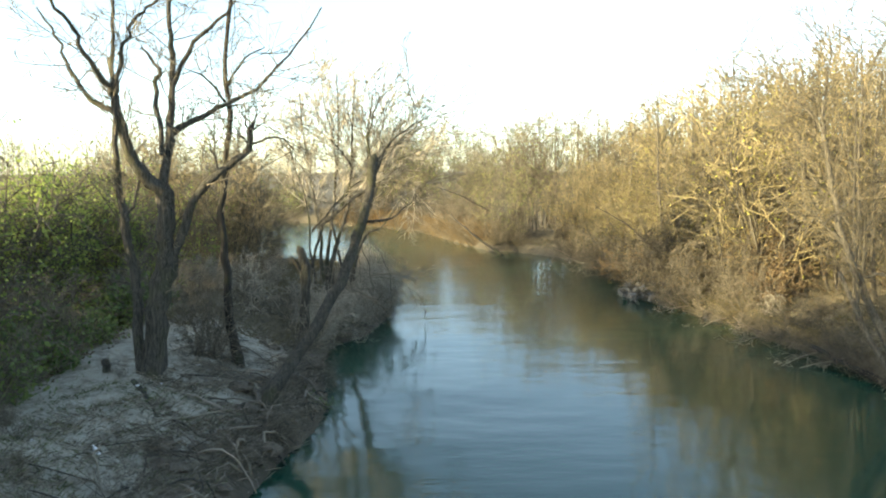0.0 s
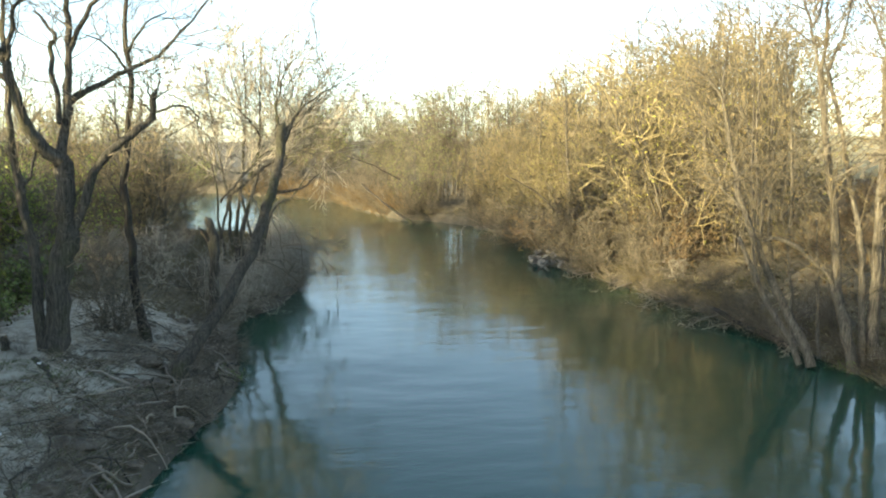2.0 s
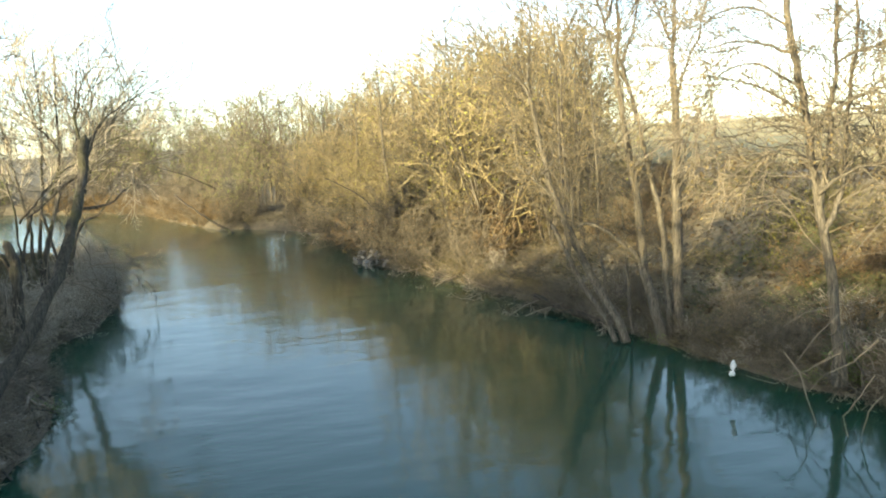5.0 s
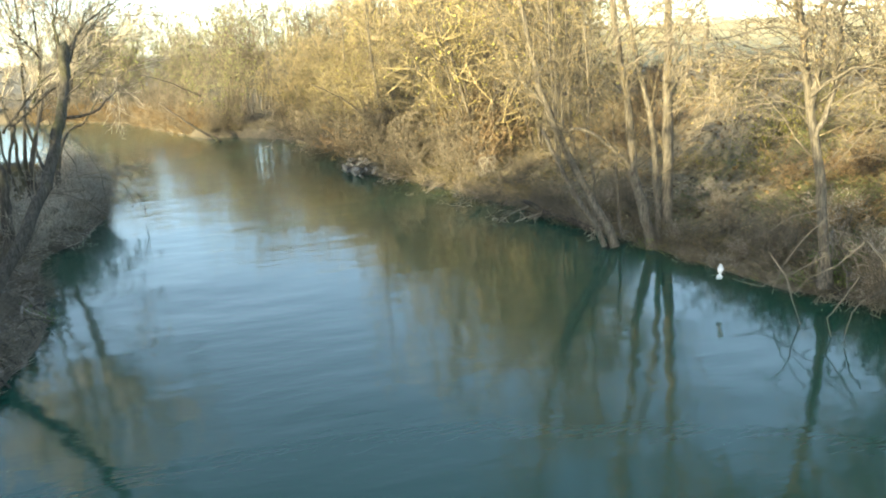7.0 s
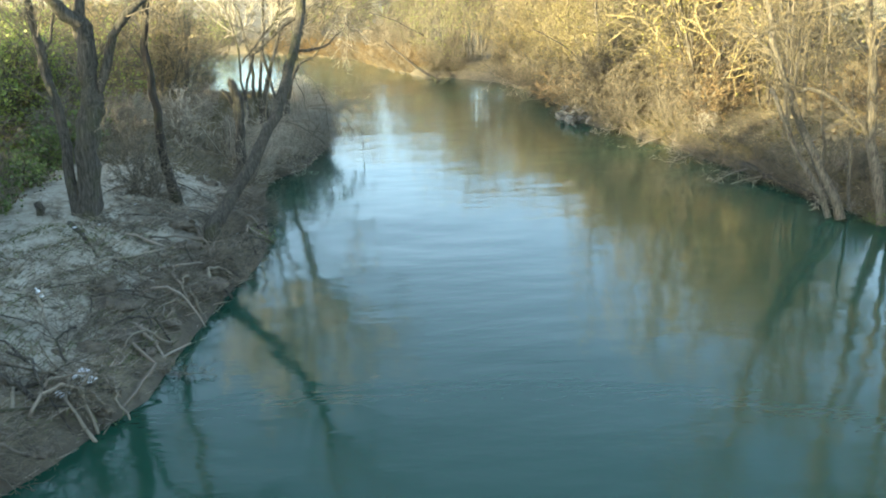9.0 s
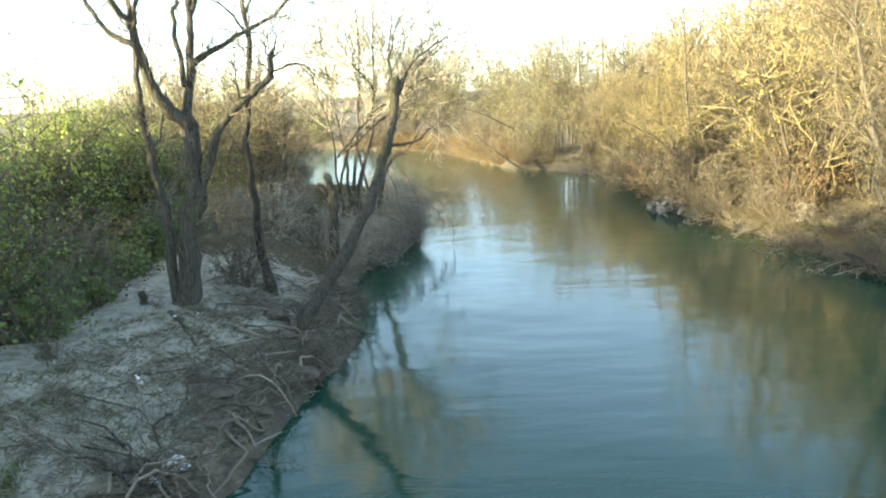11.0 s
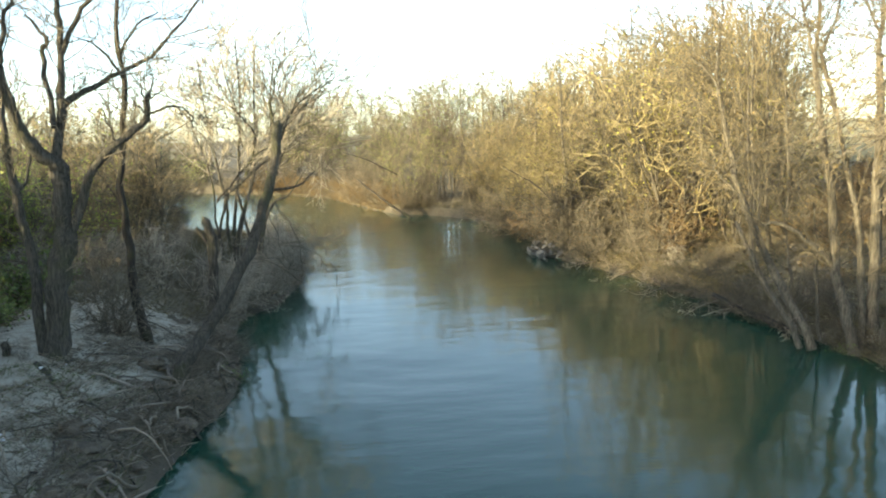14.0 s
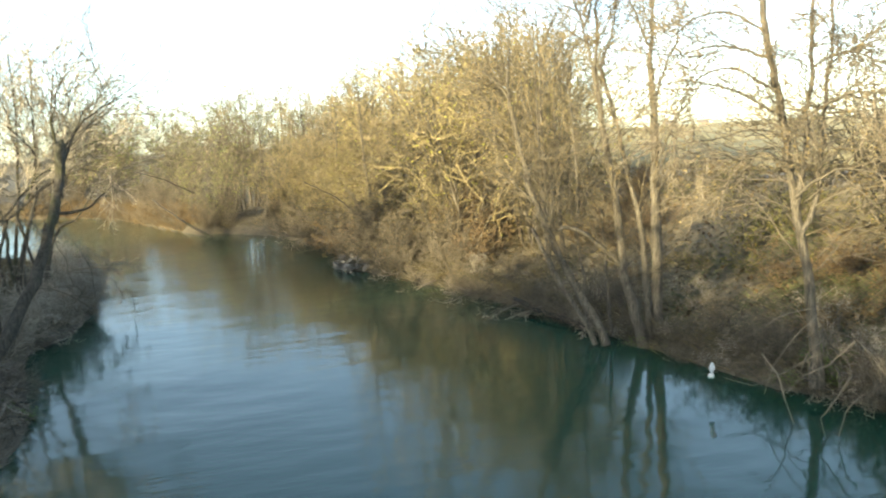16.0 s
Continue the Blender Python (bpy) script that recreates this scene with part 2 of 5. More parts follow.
POLE = dict(kids=(13, 4, 2), seg=(8, 4, 2, 1), wob=(5, 13, 18, 22), up=(0.05, 0.08, 0.03, 0.0), taper=(0.22, 0.35, 0.5, 0.6),
            sides=(6, 4, 3, 3), bare=(0.2, 0.15, 0.2), ratio=(0.30, 0.45, 0.5), angle=(44, 44, 46), share=0.4, thin=0.0125, fine=2, cone=0.5)
WILLOW = POLE | dict(kids=(7, 5, 3), seg=(7, 4, 2, 1), wob=(13, 20, 24, 26), up=(0.05, 0.03, -0.01, -0.04), ratio=(0.46, 0.48, 0.5), angle=(40, 48, 52), bare=(0.14, 0.1, 0.1), cone=0.4)
SHRUB = dict(kids=(6, 4, 2), seg=(6, 3, 2, 1), wob=(14, 18, 22, 24), up=(0.04, 0.02, -0.02, -0.03), taper=(0.3, 0.35, 0.5, 0.6),
             sides=(4, 3, 3, 3), bare=(0.1, 0.1, 0.15), ratio=(0.45, 0.5, 0.55), angle=(48, 50, 52), share=0.5, thin=0.009, fine=1, cone=0.4)
LOW = SHRUB | dict(kids=(5, 4), seg=(5, 3, 1), thin=0.012)

def stems(cfg, seed, count, height, radius, spread, lean=0):
    """count stems from one foot, splayed by spread degrees."""
    rng = random.Random(seed)
    wood, fine, tips = [Tubes() for _ in range(count)], Tubes(), []
    for i in range(count):
        d = tilt(Vector((0, 0, 1)), rng.uniform(0.1, 1) * spread, rng)
        off = Vector((rng.gauss(0, 0.12), rng.gauss(0, 0.12), -0.15)) * (1 if count > 1 else 0.01)
        off.z = -0.2
        h = height * rng.uniform(0.65, 1.0) if count > 1 else height
        grow(wood[i], fine, tips, off, d, h, radius * rng.uniform(0.7, 1), 0, cfg, rng)
    return wood, fine, tips, rng


def plant(name, category, label, made, trunk_mat, twig_mat, bud=None, bud_size=0.03, per_tip=1.0, scatter=0.05, group=""):
    wood, fine, tips, rng = made
    root = tagged(new(name), label, category, group)
    if category == "tree":
        for stem in wood:
            part("trunk" if len(wood) == 1 else "stem", stem.mesh(name + "_wood", trunk_mat), root)
    else:
        canes = Tubes()
        for stem in wood:
            for pts, radii in (k for g in stem.groups.items() for k in ((p, (r, g[0][1])) for p, r in g[1])):
                canes.add(pts, radii[0], radii[1])
        tagged(part("woody_base", canes.mesh(name + "_wood", trunk_mat), root), kind="stuff")
    part("crown", fine.mesh(name + "_twigs", twig_mat), root)
    if bud:
        spots = [t + Vector((rng.gauss(0, scatter), rng.gauss(0, scatter), rng.gauss(0, scatter)))
                 for t in tips for _ in range(int(per_tip + rng.random()))]
        tagged(part("foliage", leaf_mesh(name + "_buds", spots, bud_size, bud, rng), root), kind="stuff")
    return root


# ---------------------------------------------------------------- the lie of the land
LEFT = [(-9, -60), (-7, -20), (-5.6, 4), (-4.6, 9.7), (-3.7, 11.3), (-3.4, 14), (-3.0, 17.2), (-2.8, 19.2), (-3.1, 22.7), (-3.7, 27),
        (-2.5, 29.6), (-2.1, 34), (-2.5, 42), (-3.2, 48), (-5.5, 52), (-10, 54.3), (-18, 55), (-40, 53), (-150, 30)]
RIGHT = [(15, -60), (14.5, -10), (14, 4), (12.7, 12.6), (11.9, 14.6), (11.6, 16.5), (11.4, 19), (11.2, 21.5), (10.8, 25.2), (10.2, 29.5), (9.1, 34.5),
         (8.0, 38), (8.7, 42.6), (8.4, 49), (7.5, 55), (5, 59.2), (3.1, 60), (0.8, 68.5), (-2.0, 80), (-6, 87), (-14, 94), (-40, 97), (-150, 84)]


def to_line(x, y, line):
    """Distance from points to a polyline."""
    best = np.full(x.shape, 1e9)
    for (ax, ay), (bx, by) in zip(line, line[1:]):
        dx, dy = bx - ax, by - ay
        t = np.clip(((x - ax) * dx + (y - ay) * dy) / (dx * dx + dy * dy), 0, 1)
        best = np.minimum(best, np.hypot(x - ax - t * dx, y - ay - t * dy))
    return best


def inside(x, y, ring):
    hit = np.zeros(x.shape, bool)
    for (ax, ay), (bx, by) in zip(ring, ring[1:] + ring[:1]):
        if ay != by:
            hit ^= ((ay > y) != (by > y)) & (x < (bx - ax) * (y - ay) / (by - ay) + ax)
    return hit


def smooth(a, b, v):
    t = np.clip((v - a) / (b - a), 0, 1)
    return t * t * (3 - 2 * t)


def waves(x, y, f, seed):
    g = np.random.default_rng(seed)
    out = np.zeros(x.shape)
    for _ in range(7):
        a, ph, k = g.uniform(0, 6.3), g.uniform(0, 6.3), f * g.uniform(0.5, 1.8)
        out += np.sin((x * math.cos(a) + y * math.sin(a)) * k + ph)
    return out / 7


def land(x, y):
    """Height of the ground, and how sandy and how grassy it is."""
    x, y = np.asarray(x, float), np.asarray(y, float)
    dl, dr = to_line(x, y, LEFT), to_line(x, y, RIGHT)
    river = inside(x, y, LEFT + RIGHT[::-1])
    d = np.minimum(dl, dr)
    left = 0.35 * smooth(0, 0.3, dl) + 0.95 * smooth(0.3, 3.2, dl) + 0.15 * smooth(4, 12, dl) - 0.5 * smooth(4.9, 6.6, dl)
    left *= 1 - 0.55 * smooth(36, 46, y)
    left += smooth(0.3, 1.5, dl) * (0.24 * waves(x, y, 1.4, 3) + 0.13 * waves(x, y, 3.4, 4) + 0.05 * waves(x, y, 8, 9))
    steep = 1 - smooth(44, 58, y) * (1 - smooth(0.42, 0.58, x / np.maximum(y, 1)))
    right = 0.45 * smooth(0, 0.4, dr) + 0.7 * smooth(0.4, 4, dr)
    right += steep * (2.3 * smooth(2.5, 10, dr) + 0.35 * smooth(13, 70, dr)) + (1 - steep) * 0.6 * smooth(5, 30, dr)
    right += smooth(0.3, 3, dr) * (0.14 * waves(x, y, 0.9, 5) + 0.06 * waves(x, y, 3.0, 6)) * (1 - smooth(60, 200, dr))
    z = np.where(dl < dr, left, right)
    z = np.where(river, -0.25 * smooth(0, 0.5, d) - 1.3 * smooth(0.4, 3, d), z)
    sandy = np.where(dl < dr, smooth(0.5, 1.7, dl + 0.6 * waves(x, y, 2.2, 8)) * (1 - smooth(4.8, 5.6, dl)) * smooth(6, 9, y) * (1 - smooth(24, 27, y)), 0)
    grassy = np.where(dl < dr, 0, smooth(9, 16, dr) * steep)
    gravel = np.where(dl < dr, 0, np.exp(-((dr - 11.5 - waves(x, y, 0.3, 12)) / 1.4) ** 2) * smooth(10, 16, y) * (1 - smooth(36, 46, y))) * smooth(-0.5, 0.1, waves(x, y, 0.5, 14))
    # wet edge by the water; beyond y 46 widened to paint shade under scrub
    wet_shade = 1 - smooth(0.0, 0.3 + 0.4 * smooth(46, 56, y), z + 0.12 * waves(x, y, 4.0, 21))
    return z, sandy, grassy, gravel, wet_shade


def height(x, y):
    return float(land(np.array([x]), np.array([y]))[0][0])


def spaced(lo, hi, mid, near, count):
    """Coordinates close together round mid and ever wider apart outwards."""
    t = np.linspace(-1, 1, count)
    g = np.sinh(t * 6.0) / np.sinh(6.0)
    lin = t * near * count / 2
    return mid + np.where(t < 0, lin + g * (mid - lo - near * count / 2), lin + g * (hi - mid - near * count / 2))


gx, gy = spaced(-2500, 2500, 3, 0.22, 300), spaced(-2500, 2500, 26, 0.26, 320)
mx, my = np.meshgrid(gx, gy)
mz, msand, mdry, mpath, mwet_shade = land(mx.ravel(), my.ravel())
idx = np.arange(mx.size).reshape(mx.shape)
quads = np.stack([idx[:-1, :-1], idx[:-1, 1:], idx[1:, 1:], idx[1:, :-1]], -1).reshape(-1, 4)
me = quad_mesh("ground", np.stack([mx.ravel(), my.ravel(), mz], -1), quads, SOIL)
for key, values in (("sand", msand), ("dry", mdry), ("gravel", mpath), ("wet_shade", mwet_shade)):
    me.attributes.new(key, "FLOAT", "POINT").data.foreach_set("value", values.astype(np.float32))
ground = tagged(new("ground", me), "sandy and leaf-strewn river banks with a grassy slope", "ground", kind="structure")

me = quad_mesh("water", np.array([(-200, -70, 0), (40, -70, 0), (40, 140, 0), (-200, 140, 0)], float), np.array([[0, 1, 2, 3]]), WATER)
tagged(new("water", me), "calm blue-green river reflecting sky and bare trees", "river", kind="structure")


# ---------------------------------------------------------------- trees with a shape of their own
def limb_tree(name, label, base, limbs, seed, cfg, per_metre, twig_len, bark_mat, twig_mat, bud=None, bud_size=0.03, per_tip=1.0, clear=1.6):
    """A tree from its main limbs: (foot radius, tip radius, points from the foot of the tree)."""
    rng = random.Random(seed)
    fine, tips = Tubes(), []
    root = tagged(new(name), label, "tree")
    root.location = base
    for i, (r0, r1, pts) in enumerate(limbs):
        r0, r1 = r0 * 0.85, r1 * 0.85
        wood = Tubes(0.11 if r0 > 0.08 else 0.05)
        line = [Vector(p) for p in pts]
        smoothed = []
        for a in range(len(line) - 1):
            p0, p1, p2, p3 = line[max(a - 1, 0)], line[a], line[a + 1], line[min(a + 2, len(line) - 1)]
            for s in range(4):
                t = s / 4
                smoothed.append(0.5 * (2 * p1 + (p2 - p0) * t + (2 * p0 - 5 * p1 + 4 * p2 - p3) * t * t + (3 * p1 - p0 - 3 * p2 + p3) * t ** 3))
        smoothed.append(line[-1])
        k = len(smoothed) - 1
        wob = min(0.03, r0 * 0.15) if r0 > 0.08 else 0.03
        smoothed = [q + Vector((rng.gauss(0, wob), rng.gauss(0, wob), 0)) * (0 if j == 0 else 1) for j, q in enumerate(smoothed)]
        rad = [(r0 + (r1 - r0) * j / k) * rng.uniform(0.92, 1.08) for j in range(k + 1)]
        if i and pts[0][2] < 0.75:
            smoothed.insert(0, smoothed[0] * 0.88 - Vector((0, 0, 0.35)))
            rad.insert(0, r0 * 1.15)
        if i == 0:
            smoothed.insert(0, smoothed[0] - Vector((0, 0, 0.35)))
            rad.insert(0, r0 * 1.55)
            rad[1] *= 1.3
            rad[2] *= 1.1
        tip = (smoothed[-1] - smoothed[-2]).normalized()
        smoothed, rad = smoothed + [smoothed[-1] + tip * rad[-1] * 1.2], rad + [0.002]
        wood.add(smoothed, rad, 14 if r0 > 0.1 else 8)
        part("trunk" if i == 0 else "limb", wood.mesh(name + "_limb", bark_mat), root)
        span = sum((b - a).length for a, b in zip(smoothed, smoothed[1:]))
        for _ in range(int(span * per_metre * (1.7 if r0 < 0.06 else 1))):
            t = rng.uniform(0.3 if r0 > 0.12 else 0.1, 1)
            j = min(int(t * k), k - 1)
            at = smoothed[j].lerp(smoothed[j + 1], rng.random())
            if at.z < clear:
                continue
            d = tilt((smoothed[j + 1] - smoothed[j]).normalized(), rng.uniform(25, 75), rng)
            grow(fine, fine, tips, at, d, twig_len * rng.uniform(0.5, 1.3), max(cfg["thin"] * 1.4, min(0.013, rad[j] * 0.3)), 1, cfg, rng)
    part("crown", fine.mesh(name + "_twigs", twig_mat), root)
    if bud:
        spots = [t + Vector((rng.gauss(0, 0.04), rng.gauss(0, 0.04), rng.gauss(0, 0.04))) for t in tips for _ in range(int(per_tip + rng.random()))]
        tagged(part("foliage", leaf_mesh(name + "_buds", spots, bud_size, bud, rng), root), kind="stuff")
    return root

TWIGGY = dict(kids=(0, 4, 3), seg=(8, 5, 3, 1), wob=(6, 16, 20, 22), up=(0, 0.06, 0.03, 0), taper=(0.3, 0.3, 0.5, 0.6),
              sides=(6, 4, 3, 3), bare=(0.1, 0.15, 0.15), ratio=(0.4, 0.5, 0.5), angle=(45, 42, 45), share=0.5, thin=0.0065, fine=0, cone=0.5)
CROWN = TWIGGY | dict(kids=(0, 5, 4), up=(0, 0.12, 0.06, 0.02), thin=0.0095, angle=(45, 36, 40))
LEVEL = TWIGGY | dict(kids=(0, 6, 3), seg=(8, 6, 3, 1), wob=(6, 12, 18, 22), up=(0, 0.0, 0.0, -0.01), angle=(45, 38, 42), ratio=(0.4, 0.42, 0.5))
boughs = []
boughs.append((0.305, 0.185, [(-0.0, -0.0, -0.05), (0.08, 0.03, 0.79), (0.27, 0.09, 1.94), (0.37, 0.12, 2.86), (0.32, 0.11, 3.83)]))
boughs.append((0.158, 0.098, [(0.32, 0.11, 3.83), (-0.05, -0.08, 4.23), (-0.27, -0.23, 4.78), (-0.37, -0.33, 5.38), (-0.44, -0.41, 5.87)]))
boughs.append((0.078, 0.024, [(-0.44, -0.41, 5.87), (-0.66, -0.64, 6.17), (-0.84, -0.95, 6.76), (-1.06, -1.26, 7.22), (-1.31, -1.58, 7.66)]))
boughs.append((0.072, 0.018, [(-0.44, -0.15, 5.34), (-0.94, -0.12, 5.62), (-1.41, -0.01, 6.24), (-1.72, 0.13, 6.92), (-2.13, 0.22, 7.49)]))
boughs.append((0.072, 0.030, [(-0.42, -0.4, 5.76), (-0.47, -0.27, 6.42), (-0.45, -0.11, 7.1), (-0.54, 0.11, 8.23)]))
boughs.append((0.060, 0.018, [(-0.4, -0.39, 5.65), (-0.12, -0.61, 6.49), (0.11, -0.75, 7.05), (0.56, -0.8, 7.4), (1.03, -0.89, 7.9)]))
boughs.append((0.119, 0.042, [(0.32, 0.11, 3.83), (0.45, 0.24, 4.68), (0.48, 0.34, 5.48), (0.53, 0.46, 6.39), (0.45, 0.52, 7.19), (0.47, 0.68, 8.57)]))
boughs.append((0.072, 0.030, [(0.34, 0.11, 4.56), (0.13, 0.46, 5.83), (0.18, 0.63, 6.3), (-0.17, 0.7, 6.75)]))
boughs.append((0.072, 0.018, [(0.5, 0.43, 5.94), (1.05, 0.27, 6.82), (1.7, 0.21, 7.36), (2.08, 0.08, 7.99)]))
boughs.append((0.084, 0.018, [(0.47, 0.31, 4.97), (0.87, 0.56, 5.26), (1.48, 0.94, 5.63), (2.01, 1.25, 5.95), (2.67, 1.69, 6.71), (3.36, 2.17, 7.81)]))
boughs.append((0.113, 0.072, [(0.43, 0.14, 2.16), (0.83, 0.08, 3.31), (1.07, 0.07, 3.77), (1.53, 0.12, 4.22), (2.07, 0.18, 4.65), (2.14, 0.13, 5.1)]))
boughs.append((0.030, 0.012, [(2.09, 0.11, 4.72), (2.56, 0.16, 4.89), (2.89, 0.18, 4.76), (2.96, 0.11, 4.33)]))
boughs.append((0.030, 0.006, [(2.12, 0.07, 5.0), (2.01, 0.03, 5.34), (2.05, 0.05, 5.58)]))
boughs.append((0.030, 0.006, [(2.14, 0.07, 5.05), (2.24, 0.19, 5.39), (2.21, 0.24, 5.69)]))
boughs.append((0.024, 0.006, [(2.14, 0.08, 4.98), (2.37, 0.09, 5.18), (2.48, 0.06, 5.45)]))
boughs.append((0.024, 0.006, [(2.07, 0.1, 4.78), (1.89, 0.11, 4.98), (1.83, 0.13, 5.18)]))
boughs.append((0.030, 0.006, [(1.53, 0.09, 4.22), (1.31, 0.12, 4.65), (1.35, 0.23, 5.07)]))
boughs.append((0.150, 0.055, [(-0.13, -0.04, 0.01), (-0.25, 0.13, 0.77), (-0.43, 0.45, 2.13), (-0.7, 0.68, 3.29), (-0.85, 0.89, 4.23), (-0.97, 1.16, 5.42), (-1.14, 1.42, 6.63)]))
boughs.append((0.048, 0.018, [(-0.31, -0.1, 3.22), (-0.13, 0.11, 3.89), (-0.1, 0.25, 4.46)]))
limb_tree("willow_tree", "old willow with a dark forked trunk on the sandy bank", (-6.01, 18.15, 1.2), boughs, 301, TWIGGY, 2.4, 1.1, BARK_WILLOW, TWIG_GREY, None)
boughs = []
boughs.append((0.134, 0.047, [(0.0, 0.0, -0.0), (-0.18, 0.01, 0.91), (-0.22, 0.05, 1.96), (-0.33, 0.09, 3.28), (-0.26, 0.15, 3.93), (-0.12, 0.27, 5.62), (-0.22, 0.31, 6.92), (0.01, 0.46, 8.61)]))
boughs.append((0.047, 0.013, [(-0.06, -0.01, 5.73), (-0.4, -0.34, 6.34), (-0.82, -0.62, 6.56)]))
boughs.append((0.047, 0.013, [(-0.09, -0.02, 6.24), (0.24, 0.3, 6.91), (0.71, 0.59, 7.21)]))
limb_tree("bare_tree", "slim bare tree with a mossy leaning foot beside the willow", (-4.84, 20.85, 1.1), boughs, 302, TWIGGY, 2.6, 1.2, BARK_DARK, TWIG_GREY, None)
boughs = []
boughs.append((0.183, 0.142, [(-0.05, -0.01, -0.17), (0.05, 0.01, 0.84), (0.08, 0.01, 1.84), (-0.08, -0.01, 2.51)]))
boughs.append((0.083, 0.042, [(0.06, 0.01, 1.51), (-0.19, 0.1, 2.09), (-0.36, 0.13, 2.3)]))
limb_tree("broken_tree", "short broken dead trunk at the water edge", (-4.13, 26.34, 0.6), boughs, 303, TWIGGY, 0.6, 0.5, BARK_WILLOW, TWIG_GREY, None)
boughs = []
boughs.append((0.160, 0.125, [(0.0, 0.0, -0.0), (0.55, 0.48, 0.76), (1.22, 1.11, 1.89), (1.62, 1.55, 2.84), (1.92, 2.0, 3.96), (2.03, 2.33, 4.89)]))
boughs.append((0.053, 0.018, [(1.89, 2.41, 4.21), (1.32, 2.16, 3.77), (0.76, 1.91, 3.31)]))
boughs.append((0.045, 0.014, [(1.91, 2.30, 4.34), (2.2, 2.5, 4.9), (2.5, 2.8, 5.6)]))
boughs.append((0.047, 0.012, [(1.94, 2.57, 4.6), (1.88, 2.63, 5.39), (2.15, 2.78, 6.44)]))
boughs.append((0.047, 0.012, [(1.77, 2.13, 3.44), (2.41, 2.2, 3.5), (2.8, 2.23, 3.82)]))
boughs.append((0.041, 0.012, [(1.94, 2.57, 4.6), (2.53, 2.87, 5.4), (3.19, 3.14, 5.87)]))
limb_tree("leaning_tree", "dark trunk leaning over the river with a snapped top", (-3.64, 18.57, 0.8), boughs, 304, TWIGGY, 2.6, 1.5, BARK_WILLOW, TWIG_GREY, None)
boughs = []
boughs.append((0.090, 0.016, [(-0.40, -0.15, 0.0), (-0.56, -0.18, 1.67), (-0.67, -0.19, 3.09), (-1.01, -0.24, 5.07), (-1.24, -0.28, 7.62)]))
boughs.append((0.095, 0.016, [(-0.35, 0.10, 0.0), (-0.44, 0.14, 1.63), (-0.14, 0.18, 3.92), (0.04, 0.20, 6.61), (-0.01, 0.19, 8.36)]))
boughs.append((0.110, 0.018, [(-0.25, -0.25, 0.0), (-0.18, -0.33, 1.77), (0.38, -0.27, 3.63), (0.52, -0.25, 5.08), (0.65, -0.24, 8.03)]))
boughs.append((0.060, 0.014, [(0.16, -0.49, 3.65), (0.54, -0.45, 4.98), (0.01, -0.51, 5.81), (-0.54, -0.58, 6.30), (-1.15, -0.67, 6.54)]))
boughs.append((0.120, 0.018, [(0.15, -0.40, 0.0), (0.65, -0.44, 2.04), (0.98, -0.41, 3.61), (1.13, -0.40, 6.12), (1.34, -0.38, 7.56)]))
boughs.append((0.085, 0.014, [(0.88, -0.22, 2.81), (1.38, -0.18, 4.94), (2.24, -0.12, 5.89), (3.10, -0.10, 6.76)]))
boughs.append((0.060, 0.012, [(1.20, -0.59, 3.61), (1.73, -0.55, 5.04), (2.71, -0.51, 5.47), (3.32, -0.49, 5.63)]))
boughs.append((0.105, 0.020, [(0.40, -0.60, 0.4), (0.66, -0.64, 1.86), (1.06, -0.60, 2.71), (1.61, -0.56, 2.99), (2.32, -0.52, 4.03)]))
boughs.append((0.060, 0.030, [(-0.77, -1.02, 2.85), (-0.37, -0.96, 3.34), (0.33, -0.88, 4.15), (0.86, -0.82, 4.54)]))
boughs.append((0.060, 0.012, [(-0.70, -0.03, 0.0), (-0.93, -0.03, 1.68), (-1.09, -0.05, 3.70), (-1.57, -0.13, 5.31), (-1.74, -0.16, 6.69)]))
boughs.append((0.030, 0.008, [(1.00, -0.51, 2.72), (1.55, -0.47, 2.0), (1.83, -0.45, 0.98), (1.87, -0.44, -0.03)]))
boughs.append((0.028, 0.008, [(0.70, -0.54, 2.64), (1.08, -0.50, 1.83), (1.22, -0.49, 0.82), (1.31, -0.48, 0.21)]))
boughs.append((0.070, 0.040, [(-0.45, -0.67, 3.11), (-0.64, -0.69, 2.53), (-1.0, -0.75, 1.2), (-1.15, -0.78, 0.0)]))
boughs.append((0.070, 0.045, [(-0.16, -0.63, 3.09), (0.0, -0.61, 2.39), (0.21, -0.59, 1.2), (0.3, -0.55, 0.0)]))
boughs.append((0.040, 0.010, [(0.08, -0.10, 4.63), (-0.12, -0.12, 6.02), (-0.42, -0.16, 7.39), (-0.51, -0.17, 8.36)]))
boughs.append((0.040, 0.010, [(1.13, 0.0, 5.56), (1.68, 0.04, 6.51), (2.02, 0.06, 7.27)]))
boughs.append((0.040, 0.010, [(0.77, -0.03, 4.54), (1.76, 0.05, 4.54), (2.74, 0.09, 4.25)]))
limb_tree("willow_tree", "many-stemmed willow with thin golden twigs on the spit", (-3.73, 31.89, 0.5), boughs, 305, CROWN, 3.2, 2.0, BARK_WILLOW, TWIG_PALE, BUD_YELLOW, 0.035, 0.2, clear=3.4)
boughs = []
boughs.append((0.170, 0.075, [(0.18, 0.19, -0.09), (0.04, 0.38, 0.92), (-0.06, 0.67, 1.73), (-0.04, 0.89, 3.39), (-0.17, 1.19, 4.90), (-0.26, 1.46, 6.81)]))
boughs.append((0.175, 0.085, [(0.69, 0.35, 0.17), (0.72, 0.44, 1.55), (0.80, 0.51, 3.35), (0.86, 0.60, 5.25), (0.87, 0.71, 6.71)]))
